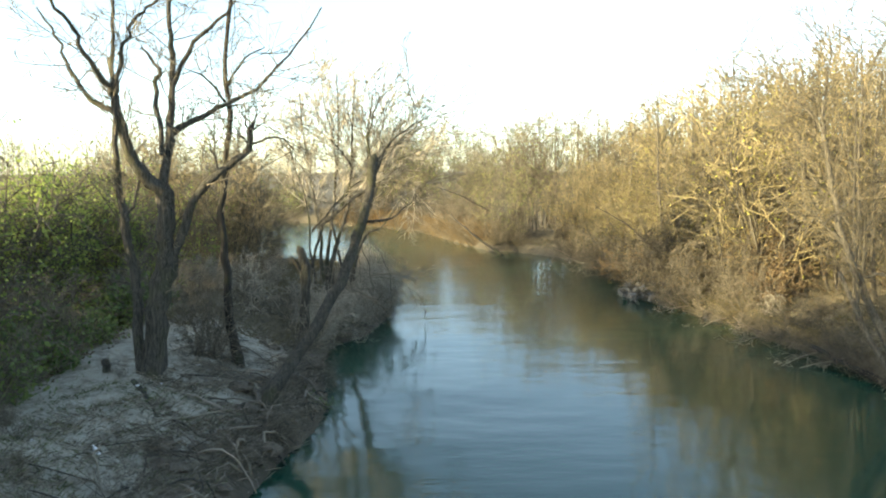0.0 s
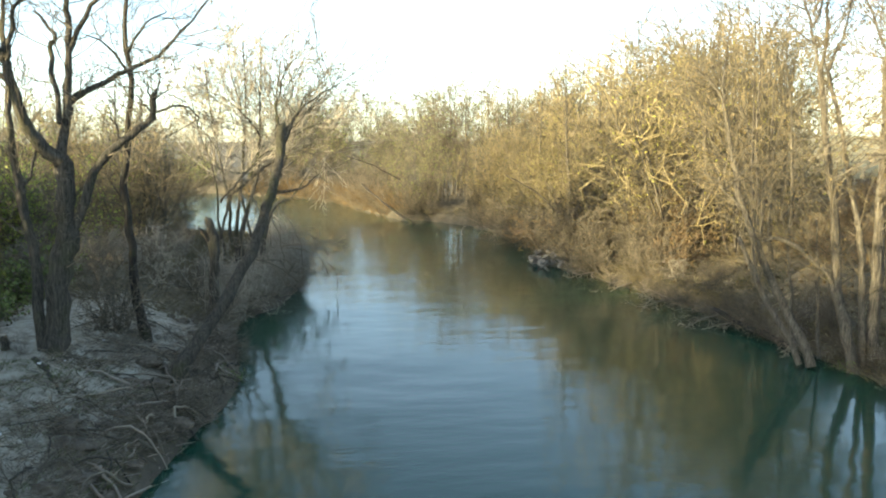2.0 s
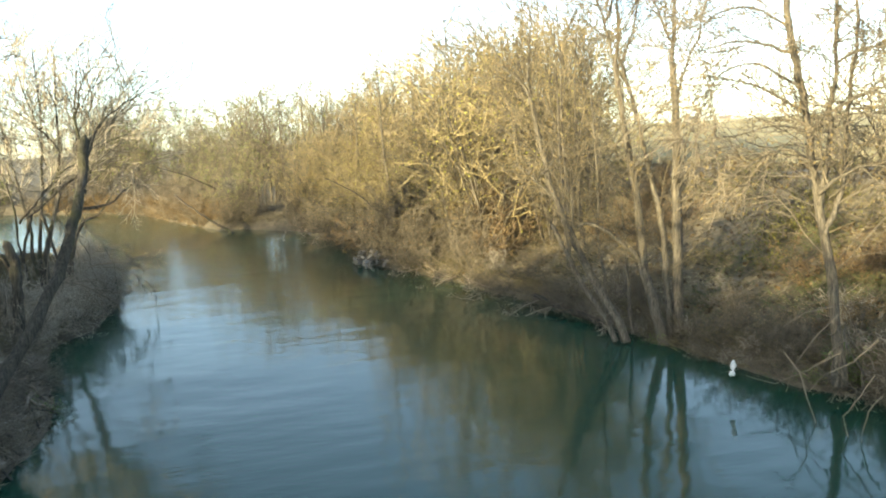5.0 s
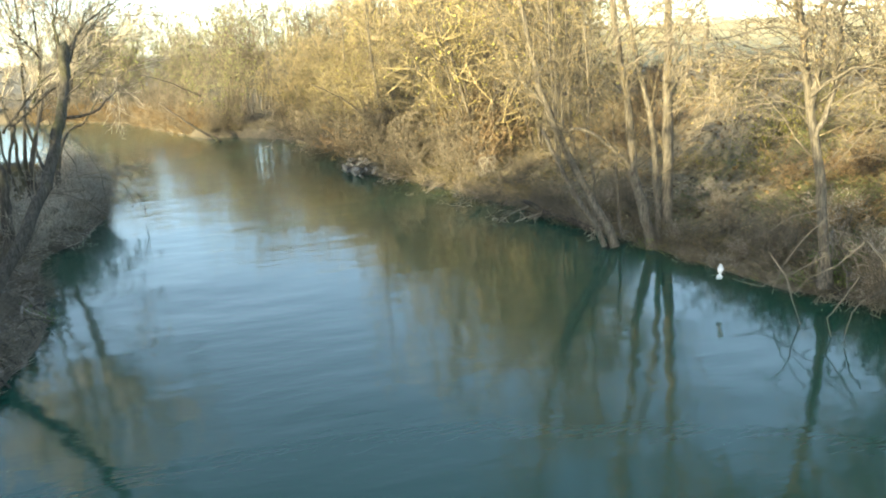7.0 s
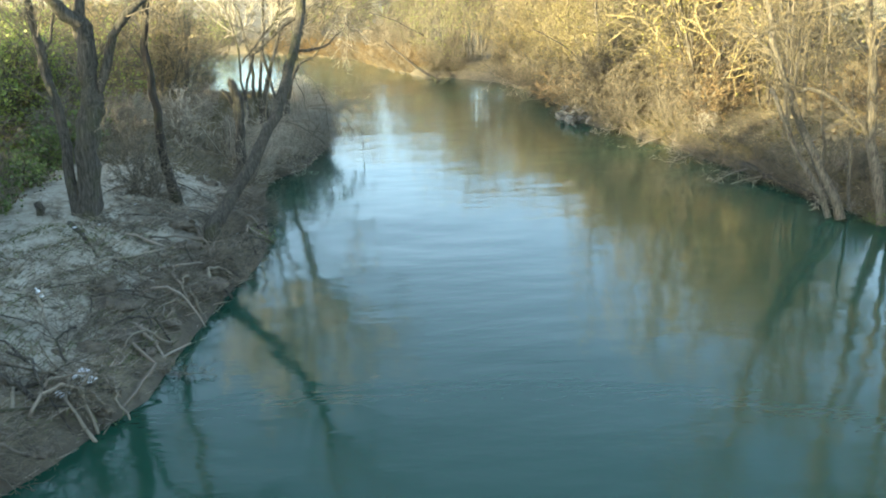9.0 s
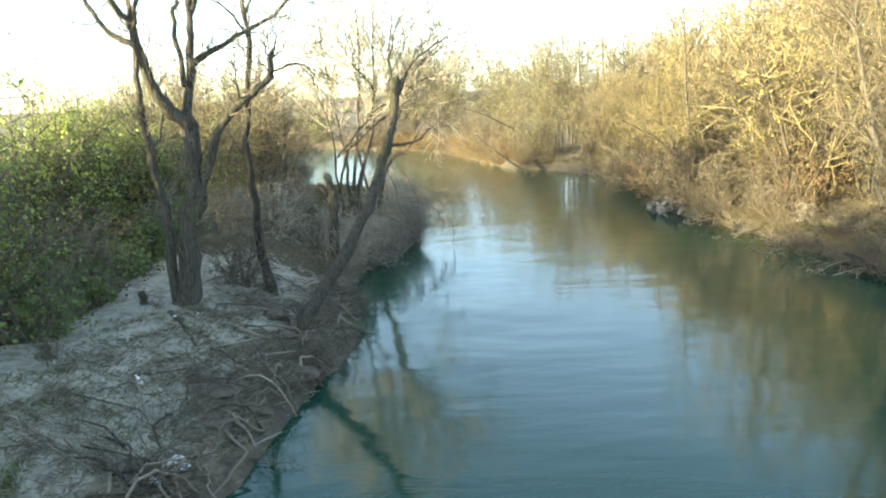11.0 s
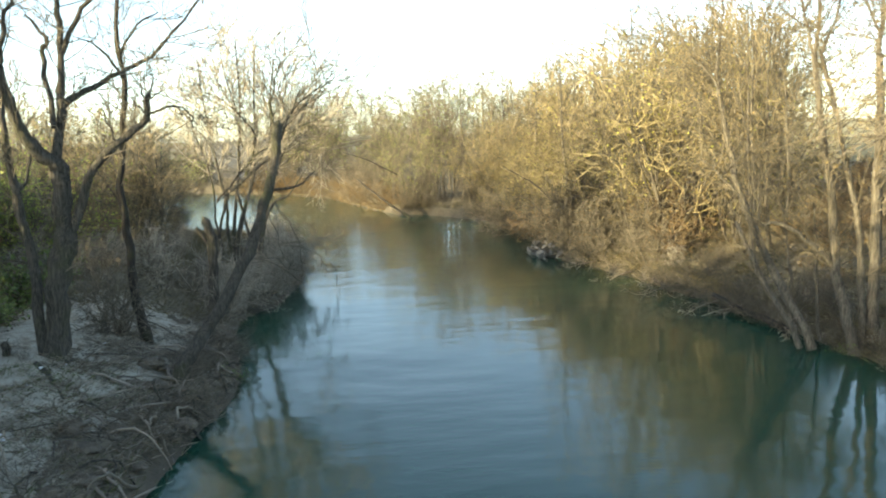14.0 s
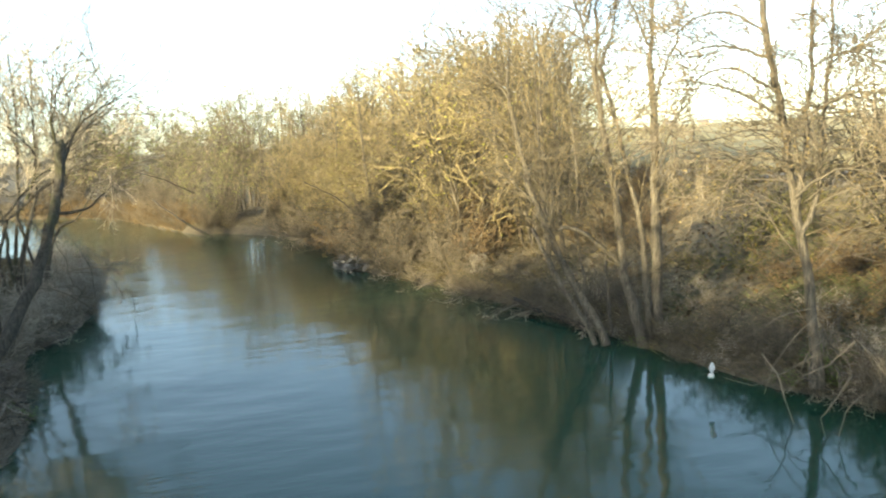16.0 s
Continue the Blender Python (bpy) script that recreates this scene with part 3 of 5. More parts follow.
boughs.append((0.095, 0.045, [(0.40, 0.29, 0.18), (0.47, 0.48, 1.57), (0.45, 0.61, 2.82), (0.30, 0.93, 4.19), (0.11, 1.15, 5.57), (-0.12, 1.39, 6.80)]))
boughs.append((0.130, 0.062, [(-0.68, 0.78, 0.32), (-1.07, 1.21, 1.32), (-1.43, 1.61, 2.38), (-1.78, 1.99, 3.51), (-2.07, 2.22, 5.14), (-2.22, 2.29, 6.08)]))
boughs.append((0.050, 0.022, [(-2.22, 2.29, 6.08), (-2.47, 2.39, 6.53), (-2.88, 2.55, 7.03), (-3.19, 2.67, 7.78)]))
boughs.append((0.055, 0.022, [(-2.22, 2.29, 6.08), (-2.25, 2.30, 6.65), (-2.14, 2.25, 7.45), (-2.17, 2.26, 8.38)]))
boughs.append((0.085, 0.060, [(-0.99, 0.83, 0.37), (-1.66, 1.16, 1.74), (-2.12, 1.48, 2.91)]))
boughs.append((0.082, 0.026, [(-0.09, 0.69, 1.90), (-0.59, 0.73, 2.40), (-1.04, 0.74, 2.78), (-1.52, 0.87, 2.96), (-1.77, 0.88, 2.93), (-1.84, 0.91, 3.64)]))
boughs.append((0.030, 0.012, [(-2.49, 1.53, 4.00), (-2.17, 1.39, 4.39), (-1.89, 1.27, 4.74)]))
boughs.append((0.034, 0.014, [(-2.01, 1.54, 3.55), (-2.48, 1.74, 4.12), (-2.85, 1.90, 4.49)]))
boughs.append((0.060, 0.028, [(-0.28, 2.38, 0.46), (-0.35, 2.41, 2.58), (-0.36, 2.53, 5.06), (-0.44, 2.68, 6.91)]))
boughs.append((0.055, 0.025, [(-0.05, 1.47, 0.37), (-0.07, 1.59, 2.20), (-0.07, 1.70, 3.34)]))
boughs.append((0.050, 0.020, [(-0.26, 1.46, 6.81), (-0.51, 1.60, 8.01), (-0.74, 1.71, 9.20)]))
boughs.append((0.060, 0.022, [(-0.26, 1.46, 6.81), (-0.16, 1.41, 8.25), (-0.26, 1.47, 9.92)]))
boughs.append((0.070, 0.022, [(0.92, 0.79, 6.72), (1.00, 0.74, 8.27), (0.92, 0.79, 10.04)]))
boughs.append((0.045, 0.018, [(0.95, 0.77, 5.92), (1.32, 0.54, 6.95), (1.73, 0.27, 8.32)]))
boughs.append((0.045, 0.018, [(-0.12, 1.39, 6.80), (0.19, 1.22, 7.83), (0.36, 1.12, 9.10)]))
boughs.append((0.040, 0.016, [(0.92, 0.79, 7.24), (0.53, 1.02, 8.44), (0.19, 1.22, 9.75)]))
crest = random.Random(63)
for i in range(16):
    a, g, z = crest.uniform(0, 6.3), crest.uniform(1.4, 3.2), crest.uniform(7.6, 9.6)
    x, y = (-0.8, 0.9) if i % 2 else (1.0, 0.7)
    boughs.append((0.045, 0.014, [(x, y, z), (x + 0.35 * g * math.cos(a), y + 0.35 * g * math.sin(a), z + 1.4), (x + 0.8 * g * math.cos(a), y + 0.8 * g * math.sin(a), z + 2.9),
                                  (x + g * math.cos(a), y + g * math.sin(a), z + crest.uniform(3.8, 5.2))]))
limb_tree("alder_tree", "clump of tall and leaning pale trunks at the waterline", (11.17, 19.01, 0.1), boughs, 306, TWIGGY, 4.5, 1.6, BARK_ALDER, TWIG_BROWN, BUD_BROWN, 0.03, 0.5)
boughs = []
boughs.append((0.115, 0.058, [(-0.0, 0.0, -0.03), (-0.02, 0.09, 0.99), (-0.08, 0.22, 2.07), (-0.17, 0.38, 3.25), (-0.24, 0.49, 3.92), (-0.29, 0.59, 4.88), (-0.39, 0.76, 5.92), (-0.47, 0.9, 6.98), (-0.42, 0.95, 8.23), (-0.26, 0.95, 10.06)]))
boughs.append((0.070, 0.034, [(-0.27, 0.23, 3.05), (-0.07, 0.28, 3.78), (0.15, 0.38, 4.82), (0.34, 0.52, 5.87), (0.56, 0.69, 7.15), (0.94, 1.02, 9.52)]))
boughs.append((0.062, 0.030, [(-0.2, 0.17, 2.51), (0.19, 0.19, 3.26), (0.41, 0.34, 4.04), (0.63, 0.47, 4.8), (0.9, 0.69, 5.88), (1.25, 0.93, 7.19), (1.87, 1.3, 9.42)]))
boughs.append((0.040, 0.011, [(-0.5, 0.43, 4.85), (-1.22, 0.79, 5.32), (-2.03, 1.21, 5.59)]))
boughs.append((0.040, 0.011, [(-0.64, 0.55, 5.9), (-1.3, 1.0, 6.17), (-1.98, 1.46, 6.03)]))
boughs.append((0.045, 0.011, [(-0.35, 0.31, 3.79), (-0.85, 0.47, 4.14), (-1.95, 0.86, 3.57)]))
boughs.append((0.045, 0.011, [(-0.28, 0.24, 3.26), (0.04, -0.42, 3.78), (0.44, -1.16, 3.67)]))
boughs.append((0.040, 0.011, [(-0.05, 0.05, 4.81), (0.27, -0.44, 5.08), (0.64, -0.96, 4.94)]))
boughs.append((0.034, 0.011, [(-0.63, 0.55, 6.31), (-1.27, 0.85, 6.77), (-1.9, 1.18, 6.62), (-2.3, 1.34, 6.13)]))
boughs.append((0.034, 0.011, [(-0.53, 0.46, 5.27), (-1.15, 0.87, 5.74), (-1.75, 1.27, 5.48), (-2.15, 1.46, 4.54)]))
boughs.append((0.034, 0.011, [(-0.05, 0.04, 5.63), (0.43, -0.27, 5.89), (0.96, -0.62, 5.64)]))
boughs.append((0.034, 0.011, [(-0.39, 0.33, 4.43), (-0.97, 0.64, 4.57), (-1.61, 0.97, 4.4)]))
boughs.append((0.034, 0.011, [(0.16, -0.14, 4.8), (0.68, -0.41, 4.76), (1.22, -0.65, 4.32)]))
limb_tree("alder_tree", "bare tree with long level twiggy branches on the slope", (11.85, 13.73, 0.65), boughs, 307, LEVEL, 3.8, 1.7, BARK_ALDER, TWIG_GREY, BUD_BROWN, 0.03, 0.6)

# ---------------------------------------------------------------- woods and scrub
def along(line, s):
    """A point at s metres along a shore (from where it passes y = 0) and the direction inland."""
    s += 60.1
    for (ax, ay), (bx, by) in zip(line, line[1:]):
        g = math.hypot(bx - ax, by - ay)
        if s <= g:
            t = s / g
            k = -1 if line is LEFT else 1
            return ax + t * (bx - ax), ay + t * (by - ay), k * (by - ay) / g, -k * (bx - ax) / g
        s -= g
    return (*line[-1], 0, 1)


def inland(rng, line, s0, s1, d0, d1):
    x, y, nx, ny = along(line, rng.uniform(s0, s1))
    back = rng.uniform(d0, d1)
    return x + nx * back, y + ny * back


def set_down(proto, x, y, size, rng, sink=0.0, lean=0.0):
    turn = rng.uniform(0, 360)
    m = Matrix.Translation((x, y, height(x, y) - sink)) @ pose(0, 0, 0, lean * rng.uniform(-1, 1), lean * rng.uniform(-1, 1), turn) @ Matrix.Scale(size, 4)
    return copy_thing(proto, m)


def tallness(proto):
    return max(v.co.z for o in proto.children if o.name.startswith("crown") for v in o.data.vertices)


def up_to(proto, x, y, top, rng, lean=0.0):
    """Sets a plant down so that it reaches about the height top above the river."""
    return set_down(proto, x, y, max(0.35, (top - height(x, y)) / tall[proto]), rng, 0.05, lean)


RIDGE = ((-40, 1.8), (-24, 2.1), (-12, 2.2), (-3, 2.7), (2, 2.6), (5, 3.2), (8, 3.1), (11, 3.6), (14, 4.1), (16, 4.8), (18, 5.2), (20, 5.9), (23, 7.0), (30, 8.5))


def ridge(x, y):
    """How high the tops of the wood stand at a place, by the lie of its outline against the sky."""
    a = math.degrees(math.atan2(x, y))
    return 5.4 + math.hypot(x, y) * math.tan(radians(0.8 + float(np.interp(a, [p[0] for p in RIDGE], [p[1] for p in RIDGE]))))


def on(x, y, up=0.0):
    return (x, y, height(x, y) + up)


def lean_out(line, s, back, size, angle, rng):
    """The pose of a plant that hangs out over the water."""
    x, y, nx, ny = along(line, s)
    x, y = x + nx * back, y + ny * back
    return Matrix.Translation((x, y, height(x, y) - 0.1)) @ Matrix.Rotation(radians(angle), 4, Vector((-ny, nx, 0))) @ pose(0, 0, 0, 0, 0, rng.uniform(0, 360)) @ Matrix.Scale(size, 4)


def discard(protos):
    for p in protos:
        for o in (*p.children_recursive, p):
            bpy.data.objects.remove(o)


woods = random.Random(11)
poles = [plant("bare_tree", "tree", "slender bare tree with fine brown twigs in low sun",
               stems(POLE, 20 + i, 1, 8.0, 0.09, 8), BARK_POLE, TWIG_BROWN, BUD_BROWN, 0.05, 0.8, group="bare wood by the river") for i in range(5)]
golden = [plant("willow_tree", "tree", "many-stemmed willow with golden budding twigs on the bank",
                stems(WILLOW, 40 + i, 7, 6.4, 0.058, 42), BARK_POLE, TWIG_YELLOW, BUD_YELLOW, 0.046, 0.9, group="golden willows by the river") for i in range(4)]
brown = [plant("willow_tree", "tree", "many-stemmed leafless willow with dense brown twigs",
               stems(WILLOW, 50 + i, 6, 6.8, 0.058, 36), BARK_POLE, TWIG_BROWN, BUD_BROWN, 0.05, 0.8, group="brown willows by the river") for i in range(4)]
budding = [plant("budding_tree", "tree", "slender tree with pale green opening buds",
                 stems(WILLOW, 60 + i, 3, 7.4, 0.07, 18), BARK_POLE, TWIG_BROWN, BUD_GREEN, 0.085, 1.6, 0.12, group="budding trees") for i in range(3)]
# haze over the far wood is put into the grey of these twigs
misty = [plant("bare_tree", "tree", "slender grey bare tree across the bend with first buds",
               stems(WILLOW, 64 + i, 3, 7.4, 0.075, 18), BARK_POLE, TWIG_GREY, BUD_GREEN, 0.07, 0.7, group="grey wood across the bend") for i in range(4)]
scrub = [plant("shrub", "shrub", "tangled leafless grey-brown shrub on the river bank",
               stems(SHRUB, 80 + i, 6, 2.8, 0.026, 52), BARK_ALDER, TWIG_GREY, group="bank scrub") for i in range(4)]
pale = [plant("shrub", "shrub", "tangled leafless pale grey shrub on the spit",
              stems(SHRUB | dict(wob=(18, 24, 26, 26)), 86 + i, 7, 2.5, 0.024, 46), BARK_ALDER, TWIG_PALE, group="spit scrub") for i in range(3)]
rusty = [plant("thorn_shrub", "shrub", "low reddish-brown thorn shrub with withered leaves on the slope",
               stems(SHRUB, 90 + i, 6, 2.0, 0.02, 58), BARK_ALDER, TWIG_RED, BRACKEN, 0.05, 1.2, group="slope scrub") for i in range(3)]
mossy = [plant("thorn_shrub", "shrub", "low thorn shrub with olive-green leaves on the slope",
               stems(LOW, 95 + i, 7, 1.7, 0.018, 58), BARK_ALDER, TWIG_GREY, OLIVE, 0.055, 3.0, 0.1, group="green slope scrub") for i in range(3)]
bushes = [plant("leafy_bush", "bush", "tall bush in fresh green spring leaf",
                stems(LOW | dict(kids=(9, 6), up=(0.05, 0.02, 0.0), wob=(14, 22, 26)), 100 + i, 6, 5.0, 0.035, 34), BARK_ALDER, TWIG_GREY, LEAF, 0.062, 6.0, 0.16, group="green thicket") for i in range(4)]
# sparse big-leaved bushes, added only to cast shade from out of view
shade = [plant("leafy_bush", "bush", "tall leafy bush in the wood behind the sandy bank",
                stems(LOW | dict(kids=(6, 4), up=(0.1, 0.06, 0.03)), 130 + i, 6, 5.2, 0.035, 26), BARK_ALDER, TWIG_BROWN, LEAF, 0.16, 5, 0.2, group="green thicket") for i in range(2)]
distant = [plant("bare_tree", "tree", "bare tree deep in the wood with upright grey-brown boughs",
                 stems(POLE | dict(kids=(13, 5), ratio=(0.34, 0.5), seg=(7, 3, 1), thin=0.022, fine=1), 70 + i, 1, 8.0, 0.10, 8), BARK_POLE, TWIG_BROWN, BUD_BROWN, 0.08, 1.0, group="depths of the wood") for i in range(4)]
brambles = [plant("bramble", "bush", "low dark green bramble at the foot of the thicket",
                  stems(LOW | dict(up=(0.02, -0.05, -0.08)), 110 + i, 7, 1.7, 0.014, 60), TWIG_GREY, TWIG_GREY, IVY, 0.085, 4.0, 0.14, group="brambles") for i in range(2)]
brush = [plant("brush", "scrub", "bare brushwood", stems(LOW, 115 + i, 6, 2.8, 0.03, 54), BARK_ALDER, TWIG_GREY) for i in range(3)]
stock = poles + golden + brown + budding + misty + scrub + pale + rusty + mossy + bushes + shade + distant + brambles + brush
tall = {p: tallness(p) for p in stock}

# right bank: golden willows by the water, taller brown wood behind
for i in range(26):
    x, y = inland(woods, RIGHT, 27, 57, 0.6, 3.4)
    if x > 0.44 * y:
        continue
    up_to(woods.choice(golden if woods.random() < 0.6 else brown), x, y, ridge(x, y) * woods.uniform(0.5, 0.8), woods, 8)
for i in range(34):
    x, y = inland(woods, RIGHT, 24, 60, 3.4, 11)
    if x > 0.5 * y:
        continue
    up_to(woods.choice(brown if woods.random() < 0.6 else golden), x, y, ridge(x, y) * woods.uniform(0.78, 1.02), woods, 4)
for i in range(30):
    x, y = inland(woods, RIGHT, 23, 62, 1.5, 14)
    if x > 0.5 * y:
        continue
    up_to(woods.choice(poles), x, y, ridge(x, y) * woods.uniform(0.9, 1.12), woods, 4)
# the wood across the bend
for i in range(44):
    x, y = inland(woods, RIGHT, 60, 100, 0.8, 10)
    up_to(woods.choice(misty + misty + budding), x, y, ridge(x, y) * woods.uniform(0.62, 1.0), woods, 5)
for i in range(40):
    x, y = inland(woods, RIGHT, 58, 104, 3.0, 16)
    up_to(woods.choice(poles + misty), x, y, ridge(x, y) * woods.uniform(0.85, 1.08), woods, 3)
for i in range(24):
    x, y = inland(woods, RIGHT, 100, 140, 1.0, 14)
    if -0.185 < x / y < -0.12:
        continue
    up_to(woods.choice(budding + brown), x, y, woods.uniform(3.4, 4.6) if x > -21 else woods.uniform(5, 7), woods, 3)
for i in range(26):
    x, y = inland(woods, RIGHT, 103, 132, 1, 9)
    up_to(woods.choice(bushes), x, y, woods.uniform(3.4, 5.0), woods, 3)
# taller trees behind the clump
for i in range(8):
    a, g = radians(woods.uniform(17.5, 27)), woods.uniform(29, 38)
    if height(g * math.sin(a), g * math.cos(a)) > 0.8:
        up_to(woods.choice(poles + golden), g * math.sin(a), g * math.cos(a), woods.uniform(8.6, 11.6), woods, 3)
for i in range(8):
    a, g = radians(18.5 + i * 1.05), woods.uniform(29, 37)
    if height(g * math.sin(a), g * math.cos(a)) > 0.8:
        up_to(woods.choice(poles), g * math.sin(a), g * math.cos(a), woods.uniform(10.0, 13.5), woods, 3)
# dim evergreen growth and thorn at the foot of the slope
for i in range(12):
    x, y = inland(woods, RIGHT, 2, 12, 0.2, 2.6)
    set_down(woods.choice(brambles), x, y, woods.uniform(0.35, 0.75), woods, 0.05, 10)
for i in range(26):
    x, y = inland(woods, RIGHT, 2, 22, 0.1, 2.0)
    set_down(woods.choice(pale + scrub), x, y, woods.uniform(0.2, 0.45), woods, 0.05, 14)
for i in range(9):
    copy_thing(woods.choice(brambles), lean_out(RIGHT, 3 + i * 1.1, woods.uniform(0.0, 0.3), woods.uniform(0.35, 0.6), -woods.uniform(20, 50), woods))
for i in range(9):
    set_down(woods.choice(scrub + pale + brambles[:1]), 12.5 + woods.uniform(0, 1.2), 12.4 + woods.uniform(0, 2.3), woods.uniform(0.3, 0.5), woods, 0.1, 12)
for i in range(14):
    copy_thing(woods.choice(brambles + pale), lean_out(RIGHT, 10 + i * 0.8, woods.uniform(0.0, 0.4), woods.uniform(0.18, 0.34), -woods.uniform(10, 60), woods))
# a willow past the end of the slope, and its suckers
up_to(brown[0], 15.6, 14.4, 9.5, woods, 3)
up_to(brown[2], 17.6, 16.0, 8.6, woods, 3)
# scrub down to the water across the bend
for i in range(34):
    x, y = inland(woods, RIGHT, 62, 84, 0.02, 1.8)
    set_down(woods.choice(scrub), x, y, woods.uniform(0.35, 0.75), woods, 0.1, 14)
# scrub along the water
for i in range(44):
    x, y = inland(woods, RIGHT, 31, 57, 0.1, 2.4)
    set_down(woods.choice(scrub), x, y, woods.uniform(0.5, 1.1), woods, 0.1, 12)
for i in range(34):
    x, y = inland(woods, RIGHT, 60, 100, 0.2, 3.0)
    set_down(woods.choice(scrub), x, y, woods.uniform(0.6, 1.2), woods, 0.1, 10)
for i in range(13):
    x, y = inland(woods, RIGHT, 22.5, 32, 0.0, 2.2)
    set_down(woods.choice(scrub + pale[:1]), x, y, woods.uniform(0.3, 0.6), woods, 0.1, 16)
for i in range(9):
    copy_thing(woods.choice(scrub), lean_out(RIGHT, 22 + i * 1.0, woods.uniform(0.0, 0.3), woods.uniform(0.35, 0.6), -woods.uniform(25, 60), woods))
for i in range(10):
    x, y = inland(woods, RIGHT, 14, 24, 0.1, 1.0)
    set_down(woods.choice(scrub), x, y, woods.uniform(0.3, 0.55), woods, 0.1, 12)
for i in range(26):
    x, y = inland(woods, RIGHT, 31, 60, 1.2, 4.5)
    set_down(woods.choice(rusty + scrub[:2]), x, y, woods.uniform(0.9, 1.6), woods, 0.1, 10)
for i in range(26):
    x, y = inland(woods, RIGHT, 78, 112, 0.3, 6)
    set_down(woods.choice(rusty + scrub), x, y, woods.uniform(0.6, 1.0), woods, 0.1, 10)
# grey scrub over the whole spit, lowest where the arm of the river shows past it
for i in range(120):
    y = woods.uniform(23.5, 51)
    x = y * math.tan(radians(woods.uniform(-25, -3.5)))
    a = math.degrees(math.atan2(x, y))
    if height(x, y) < 0.25 or (y < 27 and x > -7.6):
        continue
    top = 5.4 - math.hypot(x, y) * math.tan(radians(6.3 if -10.2 < a < -6.2 else 4.9)) + woods.uniform(-0.5, 0.35)
    if top - height(x, y) > 0.35:
        up_to(woods.choice(pale + scrub[:1]), x, y, min(top, height(x, y) + 2.4), woods, 8)
# undergrowth that closes the wood along the arm of the river
for i in range(28):
    y = woods.uniform(43, 52.5)
    x = y * math.tan(radians(woods.uniform(-23, -10.3)))
    if height(x, y) > 0.15:
        up_to(woods.choice(brown + misty + golden[:1] + scrub[:1]), x, y, woods.uniform(2.6, 4.8), woods, 8)
for i in range(30):
    y = woods.uniform(46, 53)
    x = y * math.tan(radians(woods.uniform(-20, -10.3)))
    if height(x, y) > 0.1:
        up_to(woods.choice(scrub + pale), x, y, woods.uniform(1.9, 3.0), woods, 8)
# thorn scrub on the slope to the field
for i in range(110):
    x, y = inland(woods, RIGHT, 2, 34, 3.2, 10.4)
    up = height(x, y)
    set_down(woods.choice(rusty if waves(np.array(x), np.array(y), 0.6, 41) > -0.05 else mossy), x, y, woods.uniform(0.45, 0.95) * (1 - 0.12 * up), woods, 0.05, 8)
for i in range(30):
    x, y = inland(woods, RIGHT, 2, 32, 0.8, 4.0)
    set_down(woods.choice(mossy + rusty[:1]), x, y, woods.uniform(0.16, 0.32), woods, 0.03, 8)
# green thicket on the left bank
for i in range(40):
    x, y = woods.uniform(-18, -9.8), woods.uniform(17.5, 34)
    up_to(woods.choice(bushes), x, y, (woods.uniform(5.6, 7.4) if y < 26 else woods.uniform(5.0, 6.8)) - 0.12 * max(0, -12 - x), woods, 8)
# unseen bushes added on past the bridge, to keep low sun off near banks
for i in range(40):
    x = woods.uniform(-26, -14)
    y = woods.uniform(-14, 14.5 + (x + 14) * 0.45)
    up_to(woods.choice(shade), x, y, woods.uniform(8.6, 10.2), woods, 4)
# a further unseen row, added to close the shade over the sand
for i in range(10):
    x, y = -11 - i * 0.9, 14.5 - i * 2.2
    up_to(woods.choice(bushes if i < 4 else shade), x, y, woods.uniform(5.8, 7.4), woods, 4)
# the wood behind the spit
for i in range(30):
    y = woods.uniform(35, 51)
    x = y * math.tan(radians(woods.uniform(-22, -10.6)))
    up_to(woods.choice(brown + budding + poles[:2]), x, y, ridge(x, y) * woods.uniform(0.8, 1.12), woods, 5)
for i in range(22):
    x, y = woods.uniform(-12.5, -8.3), woods.uniform(13, 25)
    set_down(woods.choice(brambles), x, y, woods.uniform(0.6, 1.1), woods, 0.05, 6)
for i in range(14):
    x, y = woods.uniform(-13, -8.4), woods.uniform(15, 27)
    set_down(woods.choice(scrub), x, y, woods.uniform(0.5, 0.9), woods, 0.05, 6)
# more bushes added out of view, where sun leaked onto the sand
for x, y in ((-12.5, 15.5), (-14, 16.8), (-13.6, 14.6), (-15.5, 17.2)):
    up_to(woods.choice(bushes), x, y, 6.4, woods, 4)
# brushwood washed into heaps on the near shore
heaps = []
for i in range(64):
    x, y = inland(woods, LEFT, 7.5, 26, -0.05, 1.0 if i % 3 else 2.4)
    heaps.append(Matrix.Translation(on(x, y, 0.05)) @ pose(0, 0, 0, 0, woods.uniform(62, 100), woods.uniform(0, 360)) @ Matrix.Scale(woods.uniform(0.2, 0.42), 4))
# the wood goes on behind, ever thinner to the eye
for i in range(130):
    t = woods.random()
    x, y = -95 + 150 * t + woods.uniform(-4, 4), 118 + woods.uniform(0, 30) - 40 * smooth(0.62, 0.85, t)
    if -0.19 < x / y < -0.12 or x > 0.45 * y:
        continue
    up_to(woods.choice(distant), x, y, ridge(x, y) * woods.uniform(0.75, 1.0), woods, 2)
for i in range(50):
    x, y = inland(woods, RIGHT, 26, 66, 9, 24)
    if x > 0.5 * y:
        continue
    up_to(woods.choice(distant), x, y, ridge(x, y) * woods.uniform(0.85, 1.05), woods, 2)


